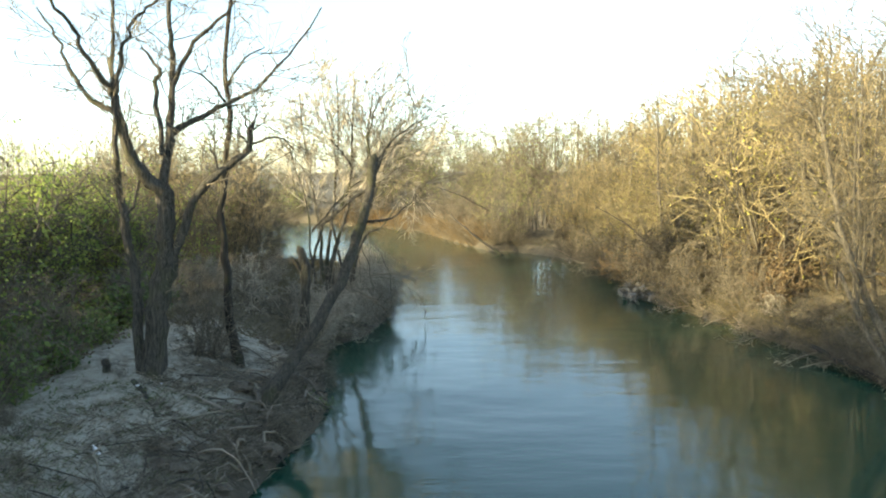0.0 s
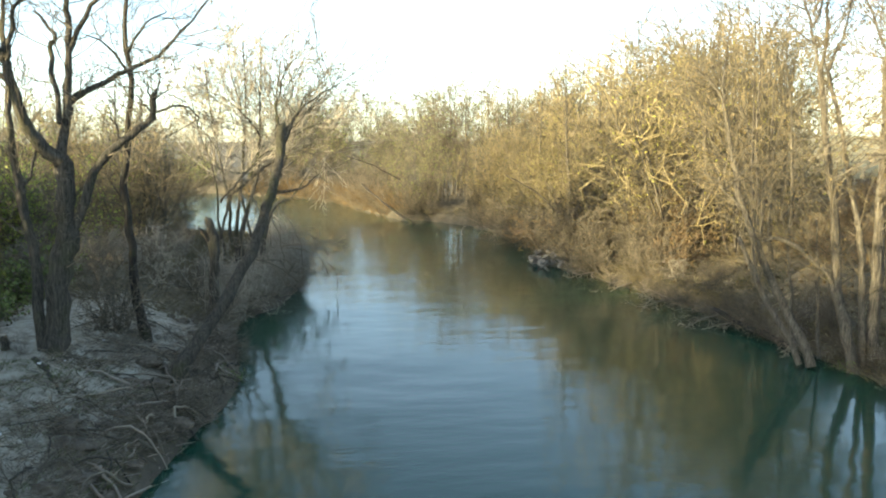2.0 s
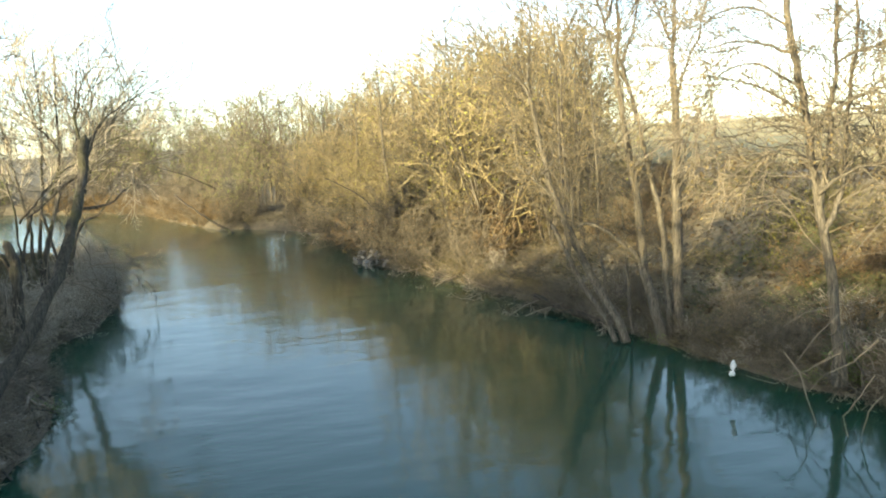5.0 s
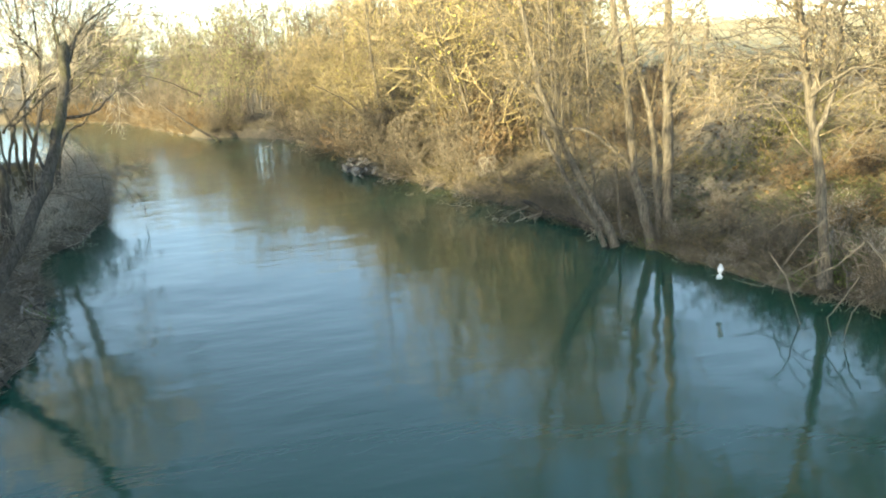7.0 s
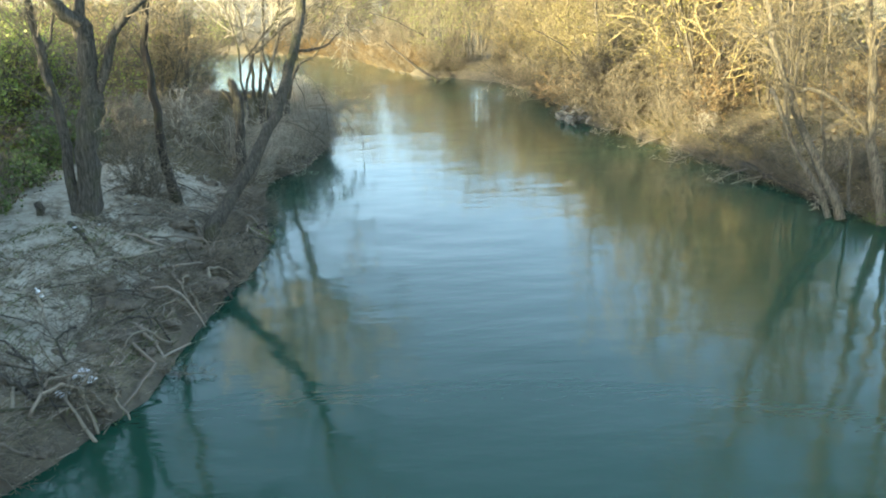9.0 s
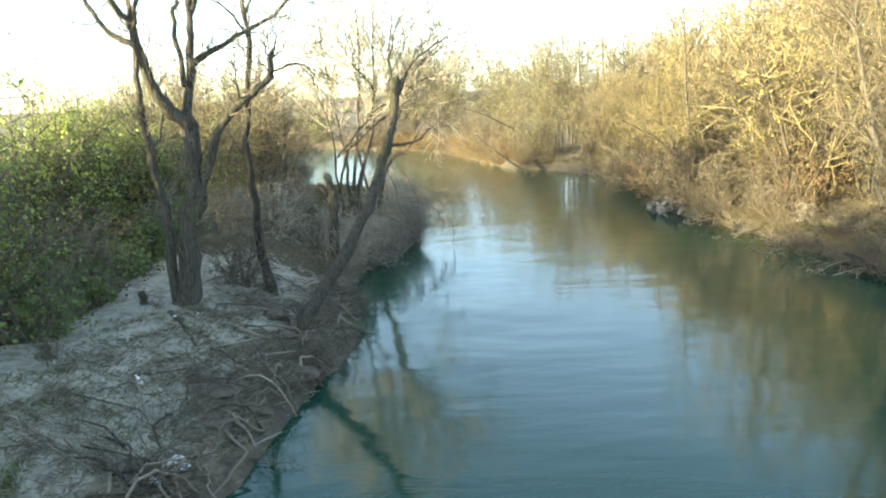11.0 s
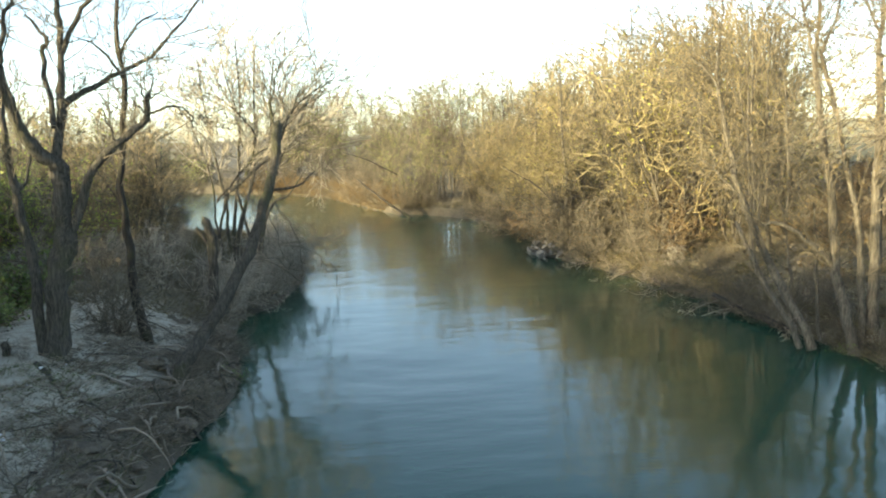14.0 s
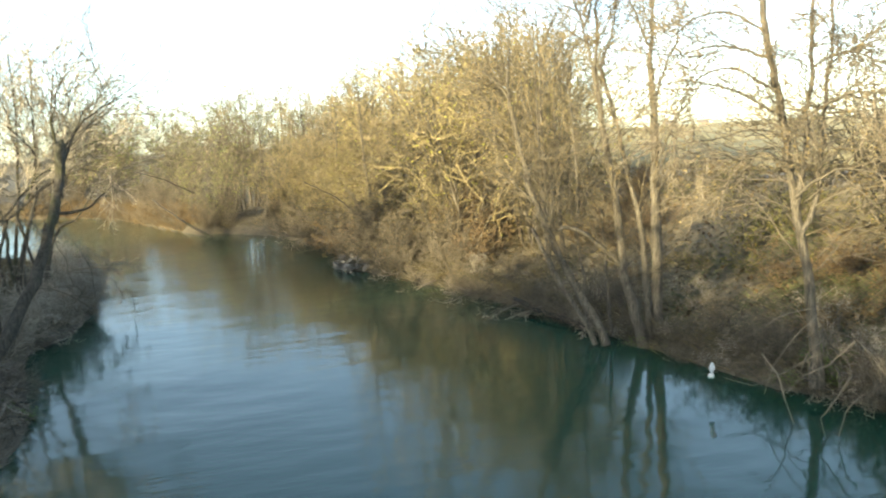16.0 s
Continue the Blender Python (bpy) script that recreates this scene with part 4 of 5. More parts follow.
def joined(name, label, protos, poses, mat, rng):
    """Many plants too tangled to tell apart, as one mesh."""
    verts, faces, base = [], [], 0
    kept = []
    for p in protos:
        for o in p.children:
            me = o.data
            v, f = np.empty(len(me.vertices) * 3), np.empty(len(me.loops), dtype=np.int32)
            me.vertices.foreach_get("co", v)
            me.loops.foreach_get("vertex_index", f)
            kept.append((protos.index(p), v.reshape(-1, 3), f.reshape(-1, 4)))
    for m in poses:
        k = rng.randrange(len(protos))
        a = np.array(m)
        for which, v, f in kept:
            if which == k:
                verts.append(v @ a[:3, :3].T + a[:3, 3])
                faces.append(f + base)
                base += len(v)
    return tagged(new(name, quad_mesh(name, np.concatenate(verts), np.concatenate(faces), mat)), label, "scrub", kind="stuff")


joined("brushwood", "heaps of dark washed-up brushwood on the sandy shore", brush, heaps, TWIG_DARK, woods)
joined("bank_scrub", "tangle of bare grey scrub hanging over the wooded bank", brush,
       [lean_out(RIGHT, 26 + i * 0.75 + woods.uniform(-0.5, 0.5), woods.uniform(0.0, 0.5), woods.uniform(0.2, 0.75), -woods.uniform(10, 62), woods) for i in range(100) if not 34.5 < 26 + i * 0.75 < 40.5 and not 54 < 26 + i * 0.75 < 66 and i > 5 and (i % 3 or i > 34)]
       + [lean_out(RIGHT, 2 + i * 0.4, woods.uniform(-0.1, 0.4), woods.uniform(0.3, 0.7), -woods.uniform(30, 75), woods) for i in range(30)]
       + [lean_out(RIGHT, 11 + i * 0.16, woods.uniform(-0.1, 0.5), woods.uniform(0.1, 0.26), -woods.uniform(20, 80), woods) for i in range(64)], TWIG_GREY, woods)
joined("bank_scrub", "tangle of bare pale scrub hanging over the spit", brush,
       [lean_out(LEFT, 26.5 + i * 0.7, woods.uniform(0.1, 0.6), woods.uniform(0.18, 0.36), -woods.uniform(20, 75), woods) for i in range(34)]
       + [lean_out(LEFT, 27 + i * 1.1, woods.uniform(0.7, 1.6), woods.uniform(0.3, 0.55), -woods.uniform(5, 35), woods) for i in range(22)], TWIG_PALE, woods)
for x, y, g in ((-3.4, 31.8, 0.9), (-3.1, 31.0, 0.8), (-3.3, 33.5, 1.0), (-3.3, 30.0, 0.7)):
    set_down(woods.choice(pale), x, y, g * 0.75, woods, 0.1, 6)
for i in range(12):
    copy_thing(woods.choice(pale), lean_out(LEFT, 26.6 + i * 0.75, woods.uniform(0.1, 1.0), woods.uniform(0.45, 0.8), -woods.uniform(0, 45), woods))
copy_thing(brambles[0], lean_out(LEFT, 20.4, 0.1, 0.3, -20, woods))
for x, y, g in ((-7.45, 14.6, 0.2), (-7.3, 14.4, 0.16), (-6.9, 13.9, 0.17), (-6.75, 13.75, 0.14), (-5.3, 11.6, 0.2), (-5.6, 11.9, 0.16), (-5.1, 11.3, 0.18), (-6.1, 12.6, 0.14)):
    set_down(woods.choice(scrub), x, y, g, woods, 0.05, 30)
set_down(scrub[0], -7.2, 14.4, 0.22, woods, 0.05)
set_down(scrub[2], -6.85, 18.0, 0.16, woods, 0.03)
set_down(scrub[1], -6.5, 17.8, 0.13, woods, 0.03)
set_down(brambles[1], -5.9, 10.6, 0.25, woods, 0.05)
for x, y in ((-5.45, 20.7), (-5.7, 20.4), (-5.2, 20.5), (-6.9, 24.2)):
    set_down(scrub[1], x, y, woods.uniform(0.5, 0.75), woods, 0.05)
# a few trees far over the field
for i, (x, y) in enumerate(((88, 140), (96, 143), (112, 150), (128, 160), (74, 122), (140, 170), (150, 165), (120, 140), (160, 150))):
    up_to(budding[i % 2], x, y, woods.uniform(6.6, 9.6), woods)
discard(stock)


# ---------------------------------------------------------------- small growth and litter, too many to count
def blades(name, label, category, mat, seed, count, where, size, lie, radius=0.005):
    """Thin stalks over a stretch of ground: lie 0 stands them up, 1 lays them flat."""
    rng = random.Random(seed)
    t = Tubes()
    spots = [where(rng) for _ in range(count)]
    zs = land(np.array([p[0] for p in spots]), np.array([p[1] for p in spots]))[0]
    for (x, y), z in zip(spots, zs):
        if z < -0.05:
            continue
        a, g = rng.uniform(0, 6.3), size * rng.uniform(0.4, 1.3)
        rise = (1 - lie) * rng.uniform(0.7, 1) + lie * rng.uniform(0.0, 0.25)
        flat = math.sqrt(max(0, 1 - rise * rise)) + 0.1
        p = Vector((x, y, z - 0.01 + 0.02 * lie))
        d = Vector((math.cos(a) * flat, math.sin(a) * flat, rise))
        bend = Vector((rng.gauss(0, 0.2), rng.gauss(0, 0.2), -0.35 * (1 - lie))) * g
        t.add([p, p + d * g * 0.5 + bend * 0.12, p + d * g + bend * 0.5], [radius * 1.25, radius, radius * 0.4], 3)
    return tagged(new(name, t.mesh(name, mat)), label, category, kind="stuff")


def leaf_litter(name, label, mat, seed, count, where, size):
    rng = random.Random(seed)
    spots = [where(rng) for _ in range(count)]
    zs = land(np.array([p[0] for p in spots]), np.array([p[1] for p in spots]))[0]
    pts = [(x, y, z + 0.015) for (x, y), z in zip(spots, zs) if z > 0.02]
    return tagged(new(name, leaf_mesh(name, pts, size, mat, rng, 1.3)), label, "leaf litter", kind="stuff")


def clustered(line, s0, s1, d0, d1, seed, count, spread):
    """Spots gathered in clusters on a strip of bank."""
    pick = random.Random(seed)
    hubs = [inland(pick, line, s0, s1, d0, d1) for _ in range(count)]

    def where(rng):
        x, y = rng.choice(hubs)
        return x + rng.gauss(0, spread), y + rng.gauss(0, spread)
    return where


blades("flood_debris", "heap of grey flood-washed twigs along the left shore", "driftwood", DRIFT, 401, 1500,
       clustered(LEFT, 9, 26, 0.05, 1.3, 1, 60, 0.35), 0.26, 0.6, 0.007)
blades("flood_debris", "dark rotten twigs and stalks strewn over the sand", "driftwood", TWIG_DARK, 402, 8500,
       clustered(LEFT, 7, 22, 0.1, 2.8, 2, 84, 0.4), 0.19, 0.5, 0.008)
blades("grass", "thin tufts of green grass on the sandy bank", "grass", GRASS, 403, 5500,
       clustered(LEFT, 6, 18, 0.2, 3.4, 3, 60, 0.55), 0.12, 0.3, 0.006)
blades("dry_grass", "matted straw-coloured grass at the water edge", "grass", STRAW, 404, 7000,
       clustered(RIGHT, 3, 100, 0.05, 2.2, 4, 260, 0.5), 0.5, 0.45, 0.008)
blades("dry_grass", "dry tawny grass over the slope", "grass", STRAW, 405, 9000,
       clustered(RIGHT, 4, 34, 2.0, 16, 5, 190, 0.8), 0.26, 0.4, 0.008)
blades("dry_grass", "pale dry grass standing over the field", "grass", STRAW_PALE, 409, 7000,
       lambda r: inland(r, RIGHT, 8, 44, 13, 44), 0.4, 0.2, 0.014)
blades("dry_grass", "grey matted grass between the trunks and the slope", "grass", STRAW, 413, 9000,
       clustered(RIGHT, 6, 38, 0.1, 5.0, 14, 210, 0.45), 0.15, 0.5, 0.006)
blades("dry_grass", "pale dead grass flattened on the low bank", "grass", STRAW_PALE, 414, 6000,
       clustered(RIGHT, 9, 36, 0.3, 3.0, 15, 80, 0.5), 0.13, 0.6, 0.005)
blades("dry_grass", "withered grass drooping over the waterline", "grass", STRAW, 415, 5000,
       lambda r: inland(r, RIGHT, 6, 36, -0.02, 0.7), 0.3, 0.35, 0.006)
blades("grass", "dull green grass under the slope scrub", "grass", GRASS, 410, 6000,
       clustered(RIGHT, 1, 22, 0.1, 6, 12, 90, 0.5), 0.35, 0.3, 0.008)
blades("reeds", "belt of dead orange reeds across the bend", "reeds", REED, 406, 5200,
       clustered(RIGHT, 66, 98, 0.0, 1.6, 6, 70, 0.5), 1.5, 0.1, 0.014)
blades("dry_grass", "withered stalks under the scrub of the spit", "grass", STRAW, 407, 6000,
       clustered(LEFT, 25, 52, 0.05, 5, 7, 140, 0.5), 0.45, 0.3, 0.007)
leaf_litter("leaf_litter", "fallen brown leaves over the slope above the water", DEAD_LEAF, 411, 14000, lambda r: inland(r, RIGHT, 3, 36, 0.5, 14), 0.09)
leaf_litter("leaf_litter", "fallen dead leaves under the green thicket", DEAD_LEAF, 412, 6000, lambda r: inland(r, LEFT, 8, 32, 4.8, 10), 0.05)

blades("reeds", "tufts of orange withered grass on the right bank", "grass", REED, 408, 900,
       lambda r: (lambda h: (h[0] + r.gauss(0, 0.3), h[1] + r.gauss(0, 0.3)))(r.choice(((9.6, 37.2), (9.9, 38.0), (12.7, 12.2), (14.3, 15.9), (13.2, 11.4)))), 0.55, 0.2, 0.010)


# ---------------------------------------------------------------- driftwood, snags and rubbish
def stick(name, label, pts, r0, r1, mat, category="branch", group="", seed=0, rough=0.08):
    """A bent length of wood through a few points."""
    rng = random.Random(seed)
    line = [Vector(p) for p in pts]
    out = []
    for a, b in zip(line, line[1:]):
        for j in range(3):
            out.append(a.lerp(b, j / 3) + Vector((rng.gauss(0, 1), rng.gauss(0, 1), rng.gauss(0, 0.5))) * r0 * 0.5)
    out.append(line[-1])
    k = len(out) - 1
    rad = [r0 + (r1 - r0) * j / k for j in range(k + 1)]
    ends = (out[-1] - out[-2]).normalized() * 0.004, (out[0] - out[1]).normalized() * 0.004
    out, rad = [out[0] + ends[1], *out, out[-1] + ends[0]], [0.001, *rad, 0.001]
    t = Tubes(rough)
    t.add(out, rad, 9)
    return tagged(new(name, t.mesh(name, mat)), label, category, group)


def snag(name, label, base, d, length, r, seed, mat, cfg):
    """A dead branch with its side twigs."""
    rng = random.Random(seed)
    wood, fine, tips = Tubes(0.06), Tubes(), []
    grow(wood, fine, tips, Vector((0, 0, 0)), Vector(d).normalized(), length, r, 0, cfg, rng)
    root = tagged(new(name), label, "branch")
    root.location = base
    part("limb", wood.mesh(name, mat), root)
    part("brush", fine.mesh(name + "_twigs", mat), root)
    return root, tips


SNAG = SHRUB | dict(kids=(6, 4, 3), wob=(10, 18, 22, 24), up=(-0.02, -0.03, -0.05, -0.05), sides=(6, 4, 3, 3))
HANG = SHRUB | dict(kids=(5, 3, 2), wob=(10, 16, 20, 24), up=(-0.12, -0.18, -0.2, -0.1), sides=(5, 4, 3, 3), angle=(35, 35, 35))

litter_rng = random.Random(77)
for i in range(56):
    x, y = inland(litter_rng, LEFT, 8, 26, 0.1, 2.2)
    a, g = litter_rng.uniform(0, 6.3), litter_rng.uniform(0.3, 0.8)
    stick("stick", "bent stick washed up on the sandy bank", (on(x - math.cos(a) * g, y - math.sin(a) * g, 0.02), on(x, y, 0.06 + litter_rng.uniform(0, 0.08)),
          on(x + math.cos(a + 0.3) * g, y + math.sin(a + 0.3) * g, 0.03)), litter_rng.uniform(0.012, 0.028), 0.008, litter_rng.choice((DRIFT, TWIG_DARK, BARK_WILLOW)), group="washed-up sticks", seed=i)
for i in range(58):
    x, y = inland(litter_rng, LEFT, 9.5, 24, -0.15, 1.25)
    a, g = litter_rng.uniform(0, 6.3), litter_rng.uniform(0.35, 0.9)
    bow = litter_rng.uniform(0.08, 0.34)
    pts = [on(x + math.cos(a) * g * k + math.sin(a) * 0.25 * g * math.sin(3 * k), y + math.sin(a) * g * k, 0.02 + bow * (1 - k * k)) for k in (-1, -0.5, 0, 0.5, 1)]
    if min(p[2] for p in pts) > -0.05:
        stick("root", "bare brown root arching out of the washed shore", pts, litter_rng.uniform(0.018, 0.042), 0.012, litter_rng.choice((BARK_WILLOW, TWIG_DARK, DRIFT)), "root", "roots on the shore", 200 + i, 0.16)
stick("branch", "crooked branch with a pale end hanging into the river", (on(-3.9, 13.0, 0.1), (-3.45, 12.5, 0.3), (-3.6, 11.9, 0.16), (-3.79, 11.32, 0.0)), 0.026, 0.022, DRIFT, seed=90)
stick("branch", "pale hooked stick standing out of the debris", (on(-3.48, 17.2, 0), (-3.46, 17.25, 0.62), (-3.4, 17.4, 0.82), (-3.22, 17.5, 0.79)), 0.02, 0.013, DRIFT, seed=91)
stick("branch", "pale stick lying by the shore debris", (on(-3.55, 13.2, 0.08), on(-3.25, 13.9, 0.12)), 0.02, 0.011, DRIFT, seed=93)
stick("log", "half-buried mossy log in the sand", (on(-6.1, 17.4, -0.01), on(-5.2, 15.9, -0.01)), 0.06, 0.045, BARK_WILLOW, "log", seed=94)
# rod added to draw the shaded edge of a small gully in the sand
stick("log", "grey root lying across the sand", (on(-5.1, 15.9, 0.02), on(-4.75, 16.5, 0.05), on(-4.35, 17.3, 0.04)), 0.032, 0.02, TWIG_DARK, "log", seed=95)
stick("stump", "short broken dark stump in the sand", (on(-6.85, 18.05, -0.15), on(-6.9, 18.1, 0.1), on(-6.95, 18.12, 0.2)), 0.09, 0.07, BARK_WILLOW, "stump", seed=96)
stick("log", "dark drowned trunk lying along the shore", ((10.9, 21.4, 0.1), (10.75, 23.4, 0.16), (10.6, 25.6, 0.3)), 0.10, 0.07, BARK_DARK, "log", seed=97)
stick("fallen_trunk", "dark fallen trunk sloping from the far bank into the river", ((3.9, 57.5, -0.1), (2.6, 58.9, 0.7), (1.6, 60.4, 1.5), (0.5, 62, 2.4)), 0.09, 0.05, BARK_DARK, "log", seed=98)
stick("dead_branch", "dark dead limb leaning out of the far wood", ((3.2, 62.5, 2.6), (1.4, 62.8, 3.6), (-0.6, 63, 4.3)), 0.055, 0.025, BARK_DARK, seed=99)
stick("dead_branch", "dark dead limb leaning out of the golden willows", ((9.4, 40, 1.9), (8.2, 40.7, 3.0), (7.0, 41.5, 3.7)), 0.05, 0.022, BARK_DARK, seed=100)
for i, (x, y, d, g) in enumerate(((10.8, 25.2, (-1, -0.5, -0.12), 1.9), (10.9, 24.2, (-1, -0.2, -0.15), 1.5), (10.3, 28.0, (-1, -0.7, -0.1), 2.0), (9.8, 31.0, (-1, -0.4, -0.1), 1.6),
                                (11.2, 21.0, (-0.9, -0.3, 0.15), 1.3), (9.3, 33.8, (-1, -0.3, -0.1), 1.2), (8.8, 45.5, (-1, 0.1, 0.1), 2.4), (8.5, 49, (-1, -0.2, 0.2), 2.6))):
    snag("dead_branch", "pale dead branch dipping into the river from the bank", on(x, y, 0.25), d, g, 0.03, 120 + i, DRIFT, SNAG)
for i, (x, y, z, d, g) in enumerate(((-2.5, 30.0, 1.9, (0.8, -0.1, 0.2), 2.0), (-2.4, 31.3, 1.7, (0.9, 0.0, 0.1), 1.8), (-2.5, 33.5, 2.0, (0.9, -0.2, 0.2), 2.0), (-3.2, 29.0, 1.6, (0.8, -0.5, 0.2), 1.8),
                                     (12.2, 14.0, 1.3, (-0.5, -0.8, 0.3), 1.6), (12.4, 13.3, 1.2, (-0.5, -0.8, 0.3), 1.7), (12.9, 12.5, 1.3, (-0.8, -0.6, 0.3), 1.6))):
    snag("hanging_branch", "thin withered branch hanging over the water", (x, y, z), d, g, 0.02, 140 + i, TWIG_GREY, HANG)

for i, pts in enumerate((((10.15, 13.13, 1.26), (10.34, 12.98, 0.91), (10.45, 12.90, 0.45), (10.56, 12.81, -0.06), (10.75, 12.64, -0.48)), ((10.86, 11.75, 1.10), (10.68, 11.91, 0.70), (10.50, 12.08, 0.33), (10.59, 12.00, -0.11), (10.77, 11.83, -0.28)), ((10.78, 11.55, 0.78), (10.65, 11.67, 0.52), (10.58, 11.74, 0.12), (10.57, 11.74, -0.17)), ((11.38, 13.16, 1.11), (10.95, 13.52, 0.74), (10.50, 13.88, 0.45), (10.09, 14.17, 0.59)), ((11.36, 13.18, 1.79), (11.02, 13.47, 1.30), (10.76, 13.67, 0.80), (10.66, 13.75, 0.30)), ((11.42, 13.39, 1.90), (11.05, 13.70, 1.78), (10.75, 13.93, 1.50), (10.52, 14.11, 1.33)), ((11.30, 12.16, 1.54), (11.00, 12.43, 1.12), (10.66, 12.72, 0.89), (10.46, 12.89, 0.56)))):
    stick("drooping_branch", "bare branch drooping from the bank over the water", pts, 0.016, 0.006, TWIG_GREY, "branch", "drooping branches", 300 + i)


def crumpled(name, label, category, base, size, flat, seed, mat, group=""):
    """A creased lump of sheet or film."""
    bm = bmesh.new()
    bmesh.ops.create_icosphere(bm, subdivisions=3, radius=1)
    for v in bm.verts:
        k = 1 + 0.45 * noise.noise(v.co * 1.7 + Vector((seed, 0, 0))) + 0.3 * noise.noise(v.co * 4.1 + Vector((0, seed, 0)))
        v.co = Vector((v.co.x * k * size[0], v.co.y * k * size[1], v.co.z * k * size[2]))
        if flat:
            v.co.z = max(v.co.z, -0.02)
    me = bpy.data.meshes.new(name)
    bm.to_mesh(me)
    bm.free()
    me.materials.append(mat)
    ob = tagged(new(name, me), label, category, group) if label else new(name, me)
    ob.location = base
    return ob


PLASTIC, n, l, b = material("white_plastic", 0.4)
l.new(ramp(n, l, noise_node(n, l, 14, 3), (0.3, (0.62, 0.64, 0.66)), (0.7, (0.82, 0.83, 0.84))), b.inputs["Base Color"])
CONCRETE, n, l, b = material("broken_concrete", 0.9)
l.new(ramp(n, l, noise_node(n, l, 6, 5), (0.3, (0.10, 0.095, 0.085)), (0.7, (0.29, 0.28, 0.26))), b.inputs["Base Color"])

crumpled("plastic_sheet", "crumpled white plastic sheet among the flood debris", "rubbish", on(-4.3, 11.78, 0.02), (0.2, 0.14, 0.13), True, 3, PLASTIC)
crumpled("plastic_sheet", "small torn white plastic scrap near the water", "rubbish", on(-4.42, 11.35, 0.01), (0.1, 0.08, 0.04), True, 5, PLASTIC)
EARTH, n, l, b = material("clod_earth", 0.95)
grit = noise_node(n, l, 9, 5, 0.7)
l.new(ramp(n, l, grit, (0.3, (0.06, 0.05, 0.037)), (0.7, (0.19, 0.16, 0.12))), b.inputs["Base Color"])
bumped(n, l, b, grit, 1.0, 0.05)
for i in range(44):
    x, y = inland(litter_rng, LEFT, 9.5, 25, 0.05, 1.7)
    g = litter_rng.uniform(0.07, 0.24)
    crumpled("clod", "rough clod of dark earth broken from the bank", "earth", on(x, y, -0.01), (g * 1.4, g, g * 0.7), True, 60 + i, EARTH, "clods on the shore")
bag = tagged(new("plastic_bag"), "torn white plastic bag snagged on a twig over the water", "rubbish")
bag.location = (10.15, 14.65, 0.6)
for nm, dx, dz, sx, sz, sd in (("upper_lobe", 0.0, 0.07, 0.05, 0.09, 8), ("lower_lobe", -0.03, -0.09, 0.06, 0.06, 11)):
    lobe = crumpled(nm, "", "", (dx, 0, dz), (sx, 0.045, sz), False, sd, PLASTIC)
    lobe.parent = bag
stick("dead_branch", "thin twig reaching over the water with a bag caught on it", (on(12.0, 14.4, 0.1), (11.1, 14.5, 0.7), (10.15, 14.65, 0.74)), 0.009, 0.005, TWIG_GREY, seed=160)
for i in range(14):
    x, y = inland(litter_rng, LEFT, 11, 24, 0.4, 3.0)
    g = litter_rng.uniform(0.015, 0.04)
    crumpled("litter", "small pale scrap of rubbish on the sand", "rubbish", on(x, y, 0.02), (g * 1.4, g, g * 0.6), True, 20 + i, PLASTIC, "scraps of litter")


def lathe(profile, sides, mat, name):
    t = Tubes()
    t.add([Vector((0, 0, z)) for z, _ in profile], [r for _, r in profile], sides)
    return t.mesh(name, mat)


bottle = tagged(new("plastic_bottle"), "white plastic bottle standing askew in the sand", "bottle")
part("body", lathe([(0, 0.001), (0.002, 0.045), (0.02, 0.048), (0.12, 0.046), (0.17, 0.047), (0.20, 0.03), (0.225, 0.017), (0.24, 0.016)], 14, PLASTIC, "bottle_body"), bottle)
part("cap", lathe([(0.235, 0.019), (0.262, 0.019), (0.263, 0.001)], 12, PLASTIC, "bottle_cap"), bottle)
bottle.matrix_world = pose(*on(-5.48, 13.95, -0.01), 12, -24, 0) @ Matrix.Scale(0.8, 4)

# broken concrete tipped at the water edge
heap = tagged(new("rubble_heap"), "heap of pale broken concrete lumps at the waterline", "rubble")
heap.location = (8.1, 37.5, 0)
rub = random.Random(51)
for i in range(44):
    bm = bmesh.new()
    bmesh.ops.create_cube(bm, size=1)
    bmesh.ops.bevel(bm, geom=bm.edges[:], offset=0.08, segments=1, affect="EDGES")
    for v in bm.verts:
        v.co += Vector((rub.gauss(0, 0.12), rub.gauss(0, 0.12), rub.gauss(0, 0.12)))
    me = bpy.data.meshes.new("lump")
    bm.to_mesh(me)
    bm.free()
    me.materials.append(CONCRETE)
    ob = part("lump", me, heap)
    k = rub.random()
    ob.matrix_basis = pose(rub.gauss(0, 0.34), rub.gauss(0, 0.6), 0.02 + 0.6 * k * rub.random(), rub.uniform(0, 360), rub.uniform(0, 60), rub.uniform(0, 360)) @ Matrix.Diagonal((rub.uniform(0.14, 0.42), rub.uniform(0.1, 0.3), rub.uniform(0.06, 0.2), 1))

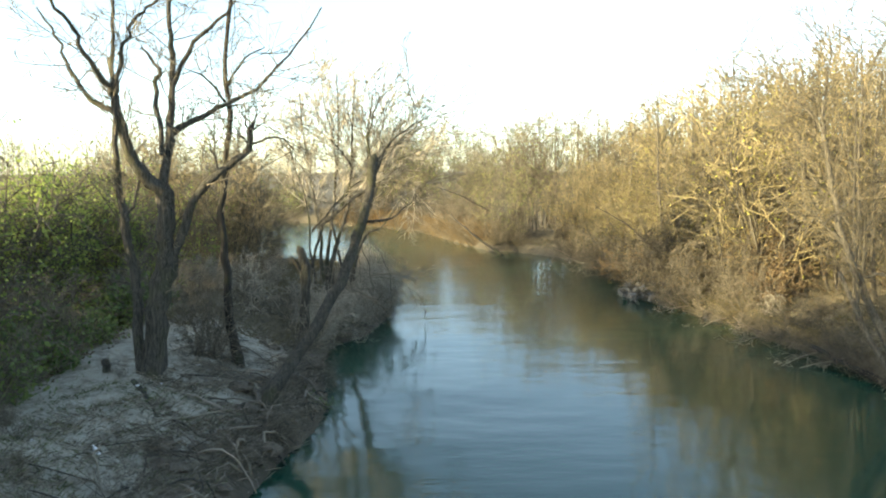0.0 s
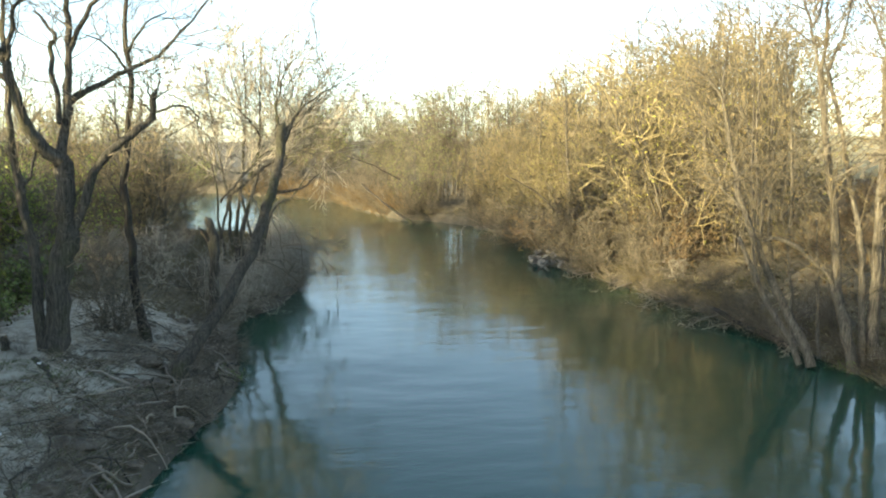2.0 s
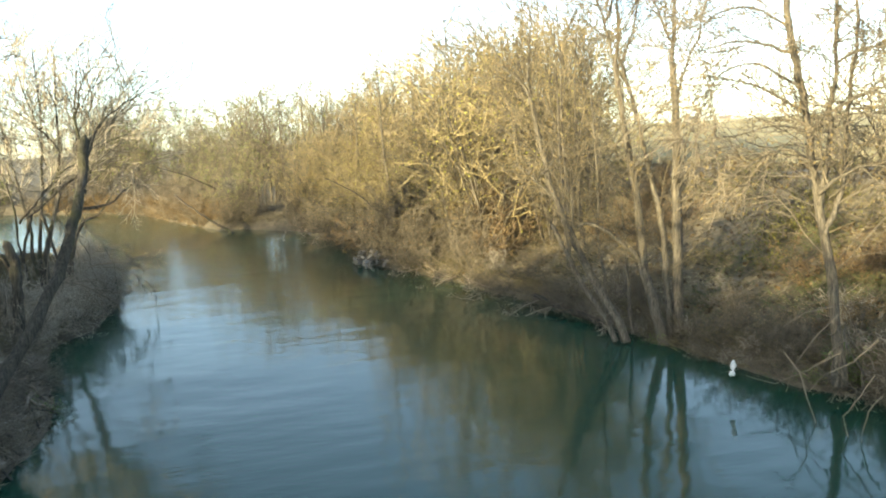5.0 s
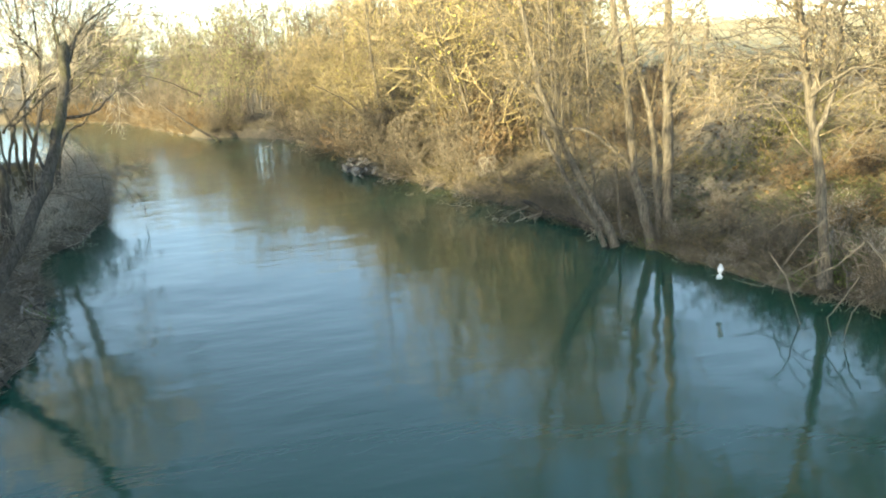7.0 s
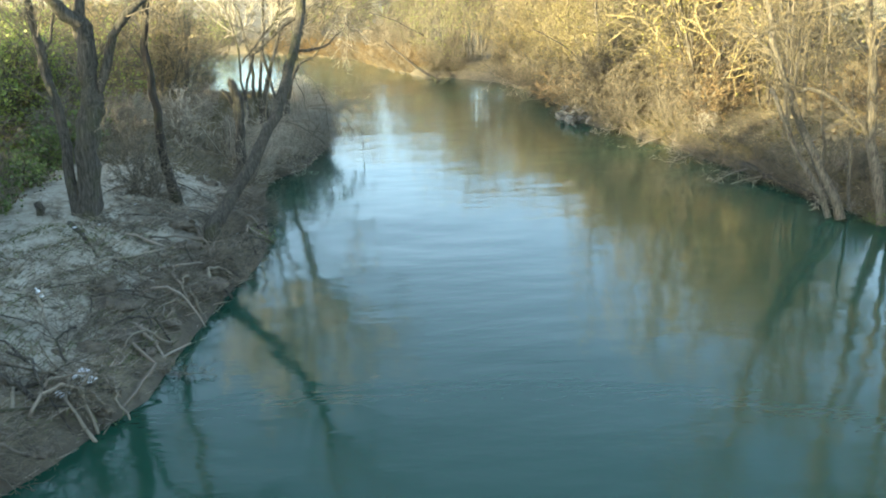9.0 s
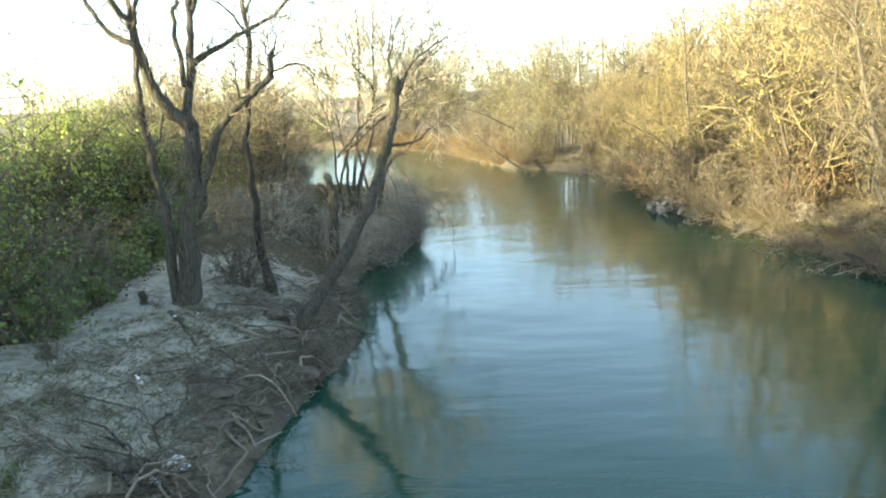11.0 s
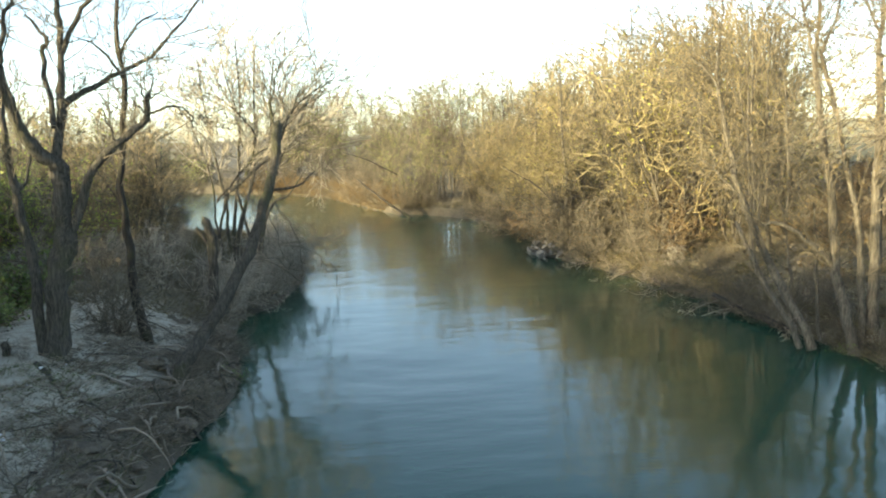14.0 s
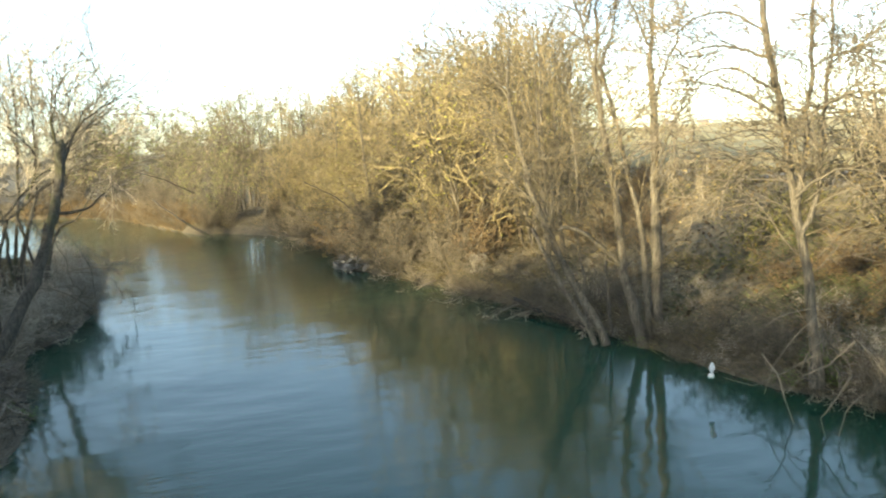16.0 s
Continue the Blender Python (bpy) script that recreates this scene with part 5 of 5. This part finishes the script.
# farm building beyond the field
WALL, n, l, b = material("grey_render", 0.9)
l.new(ramp(n, l, noise_node(n, l, 2, 3), (0.3, (0.2, 0.19, 0.18)), (0.7, (0.28, 0.27, 0.25))), b.inputs["Base Color"])
ROOF, n, l, b = material("grey_roof", 0.8)
l.new(ramp(n, l, noise_node(n, l, 3, 3), (0.3, (0.13, 0.12, 0.12)), (0.7, (0.2, 0.19, 0.18))), b.inputs["Base Color"])
DARK, n, l, b = material("window_glass", 0.15)
b.inputs["Base Color"].default_value = (0.02, 0.022, 0.025, 1)


def box(x0, y0, z0, x1, y1, z1, mat, name):
    v = np.array([(x, y, z) for z in (z0, z1) for y in (y0, y1) for x in (x0, x1)], float)
    f = np.array([(0, 2, 3, 1), (4, 5, 7, 6), (0, 1, 5, 4), (2, 6, 7, 3), (0, 4, 6, 2), (1, 3, 7, 5)])
    return quad_mesh(name, v, f, mat, False)


def farm_house(x, y, turn, w, d, h):
    house = tagged(new("house"), "small grey farm building across the field", "house", "farm buildings")
    part("wall", box(-w / 2, -d / 2, -0.3, w / 2, d / 2, h, WALL, "house_wall"), house)
    v = np.array([(-w / 2 - 0.3, -d / 2 - 0.4, h), (w / 2 + 0.3, -d / 2 - 0.4, h), (w / 2 + 0.3, d / 2 + 0.4, h), (-w / 2 - 0.3, d / 2 + 0.4, h), (-w / 2 - 0.3, 0, h + d * 0.35), (w / 2 + 0.3, 0, h + d * 0.35)])
    me = bpy.data.meshes.new("house_roof")
    me.from_pydata([tuple(p) for p in v], [], [(0, 1, 5, 4), (2, 3, 4, 5), (0, 4, 3), (1, 2, 5), (3, 2, 1, 0)])
    me.materials.append(ROOF)
    part("roof", me, house)
    for i in range(3):
        part("window", box(-w / 2 + w * (0.2 + 0.3 * i) - 0.3, -d / 2 - 0.03, 0.6, -w / 2 + w * (0.2 + 0.3 * i) + 0.3, -d / 2 + 0.05, 1.1, DARK, "house_window"), house)
    house.matrix_world = pose(x, y, height(x, y), 0, 0, turn)


farm_house(254.5, 371, -35, 5.2, 4, 1.8)
farm_house(241.8, 379.5, -30, 6.5, 5, 2.2)
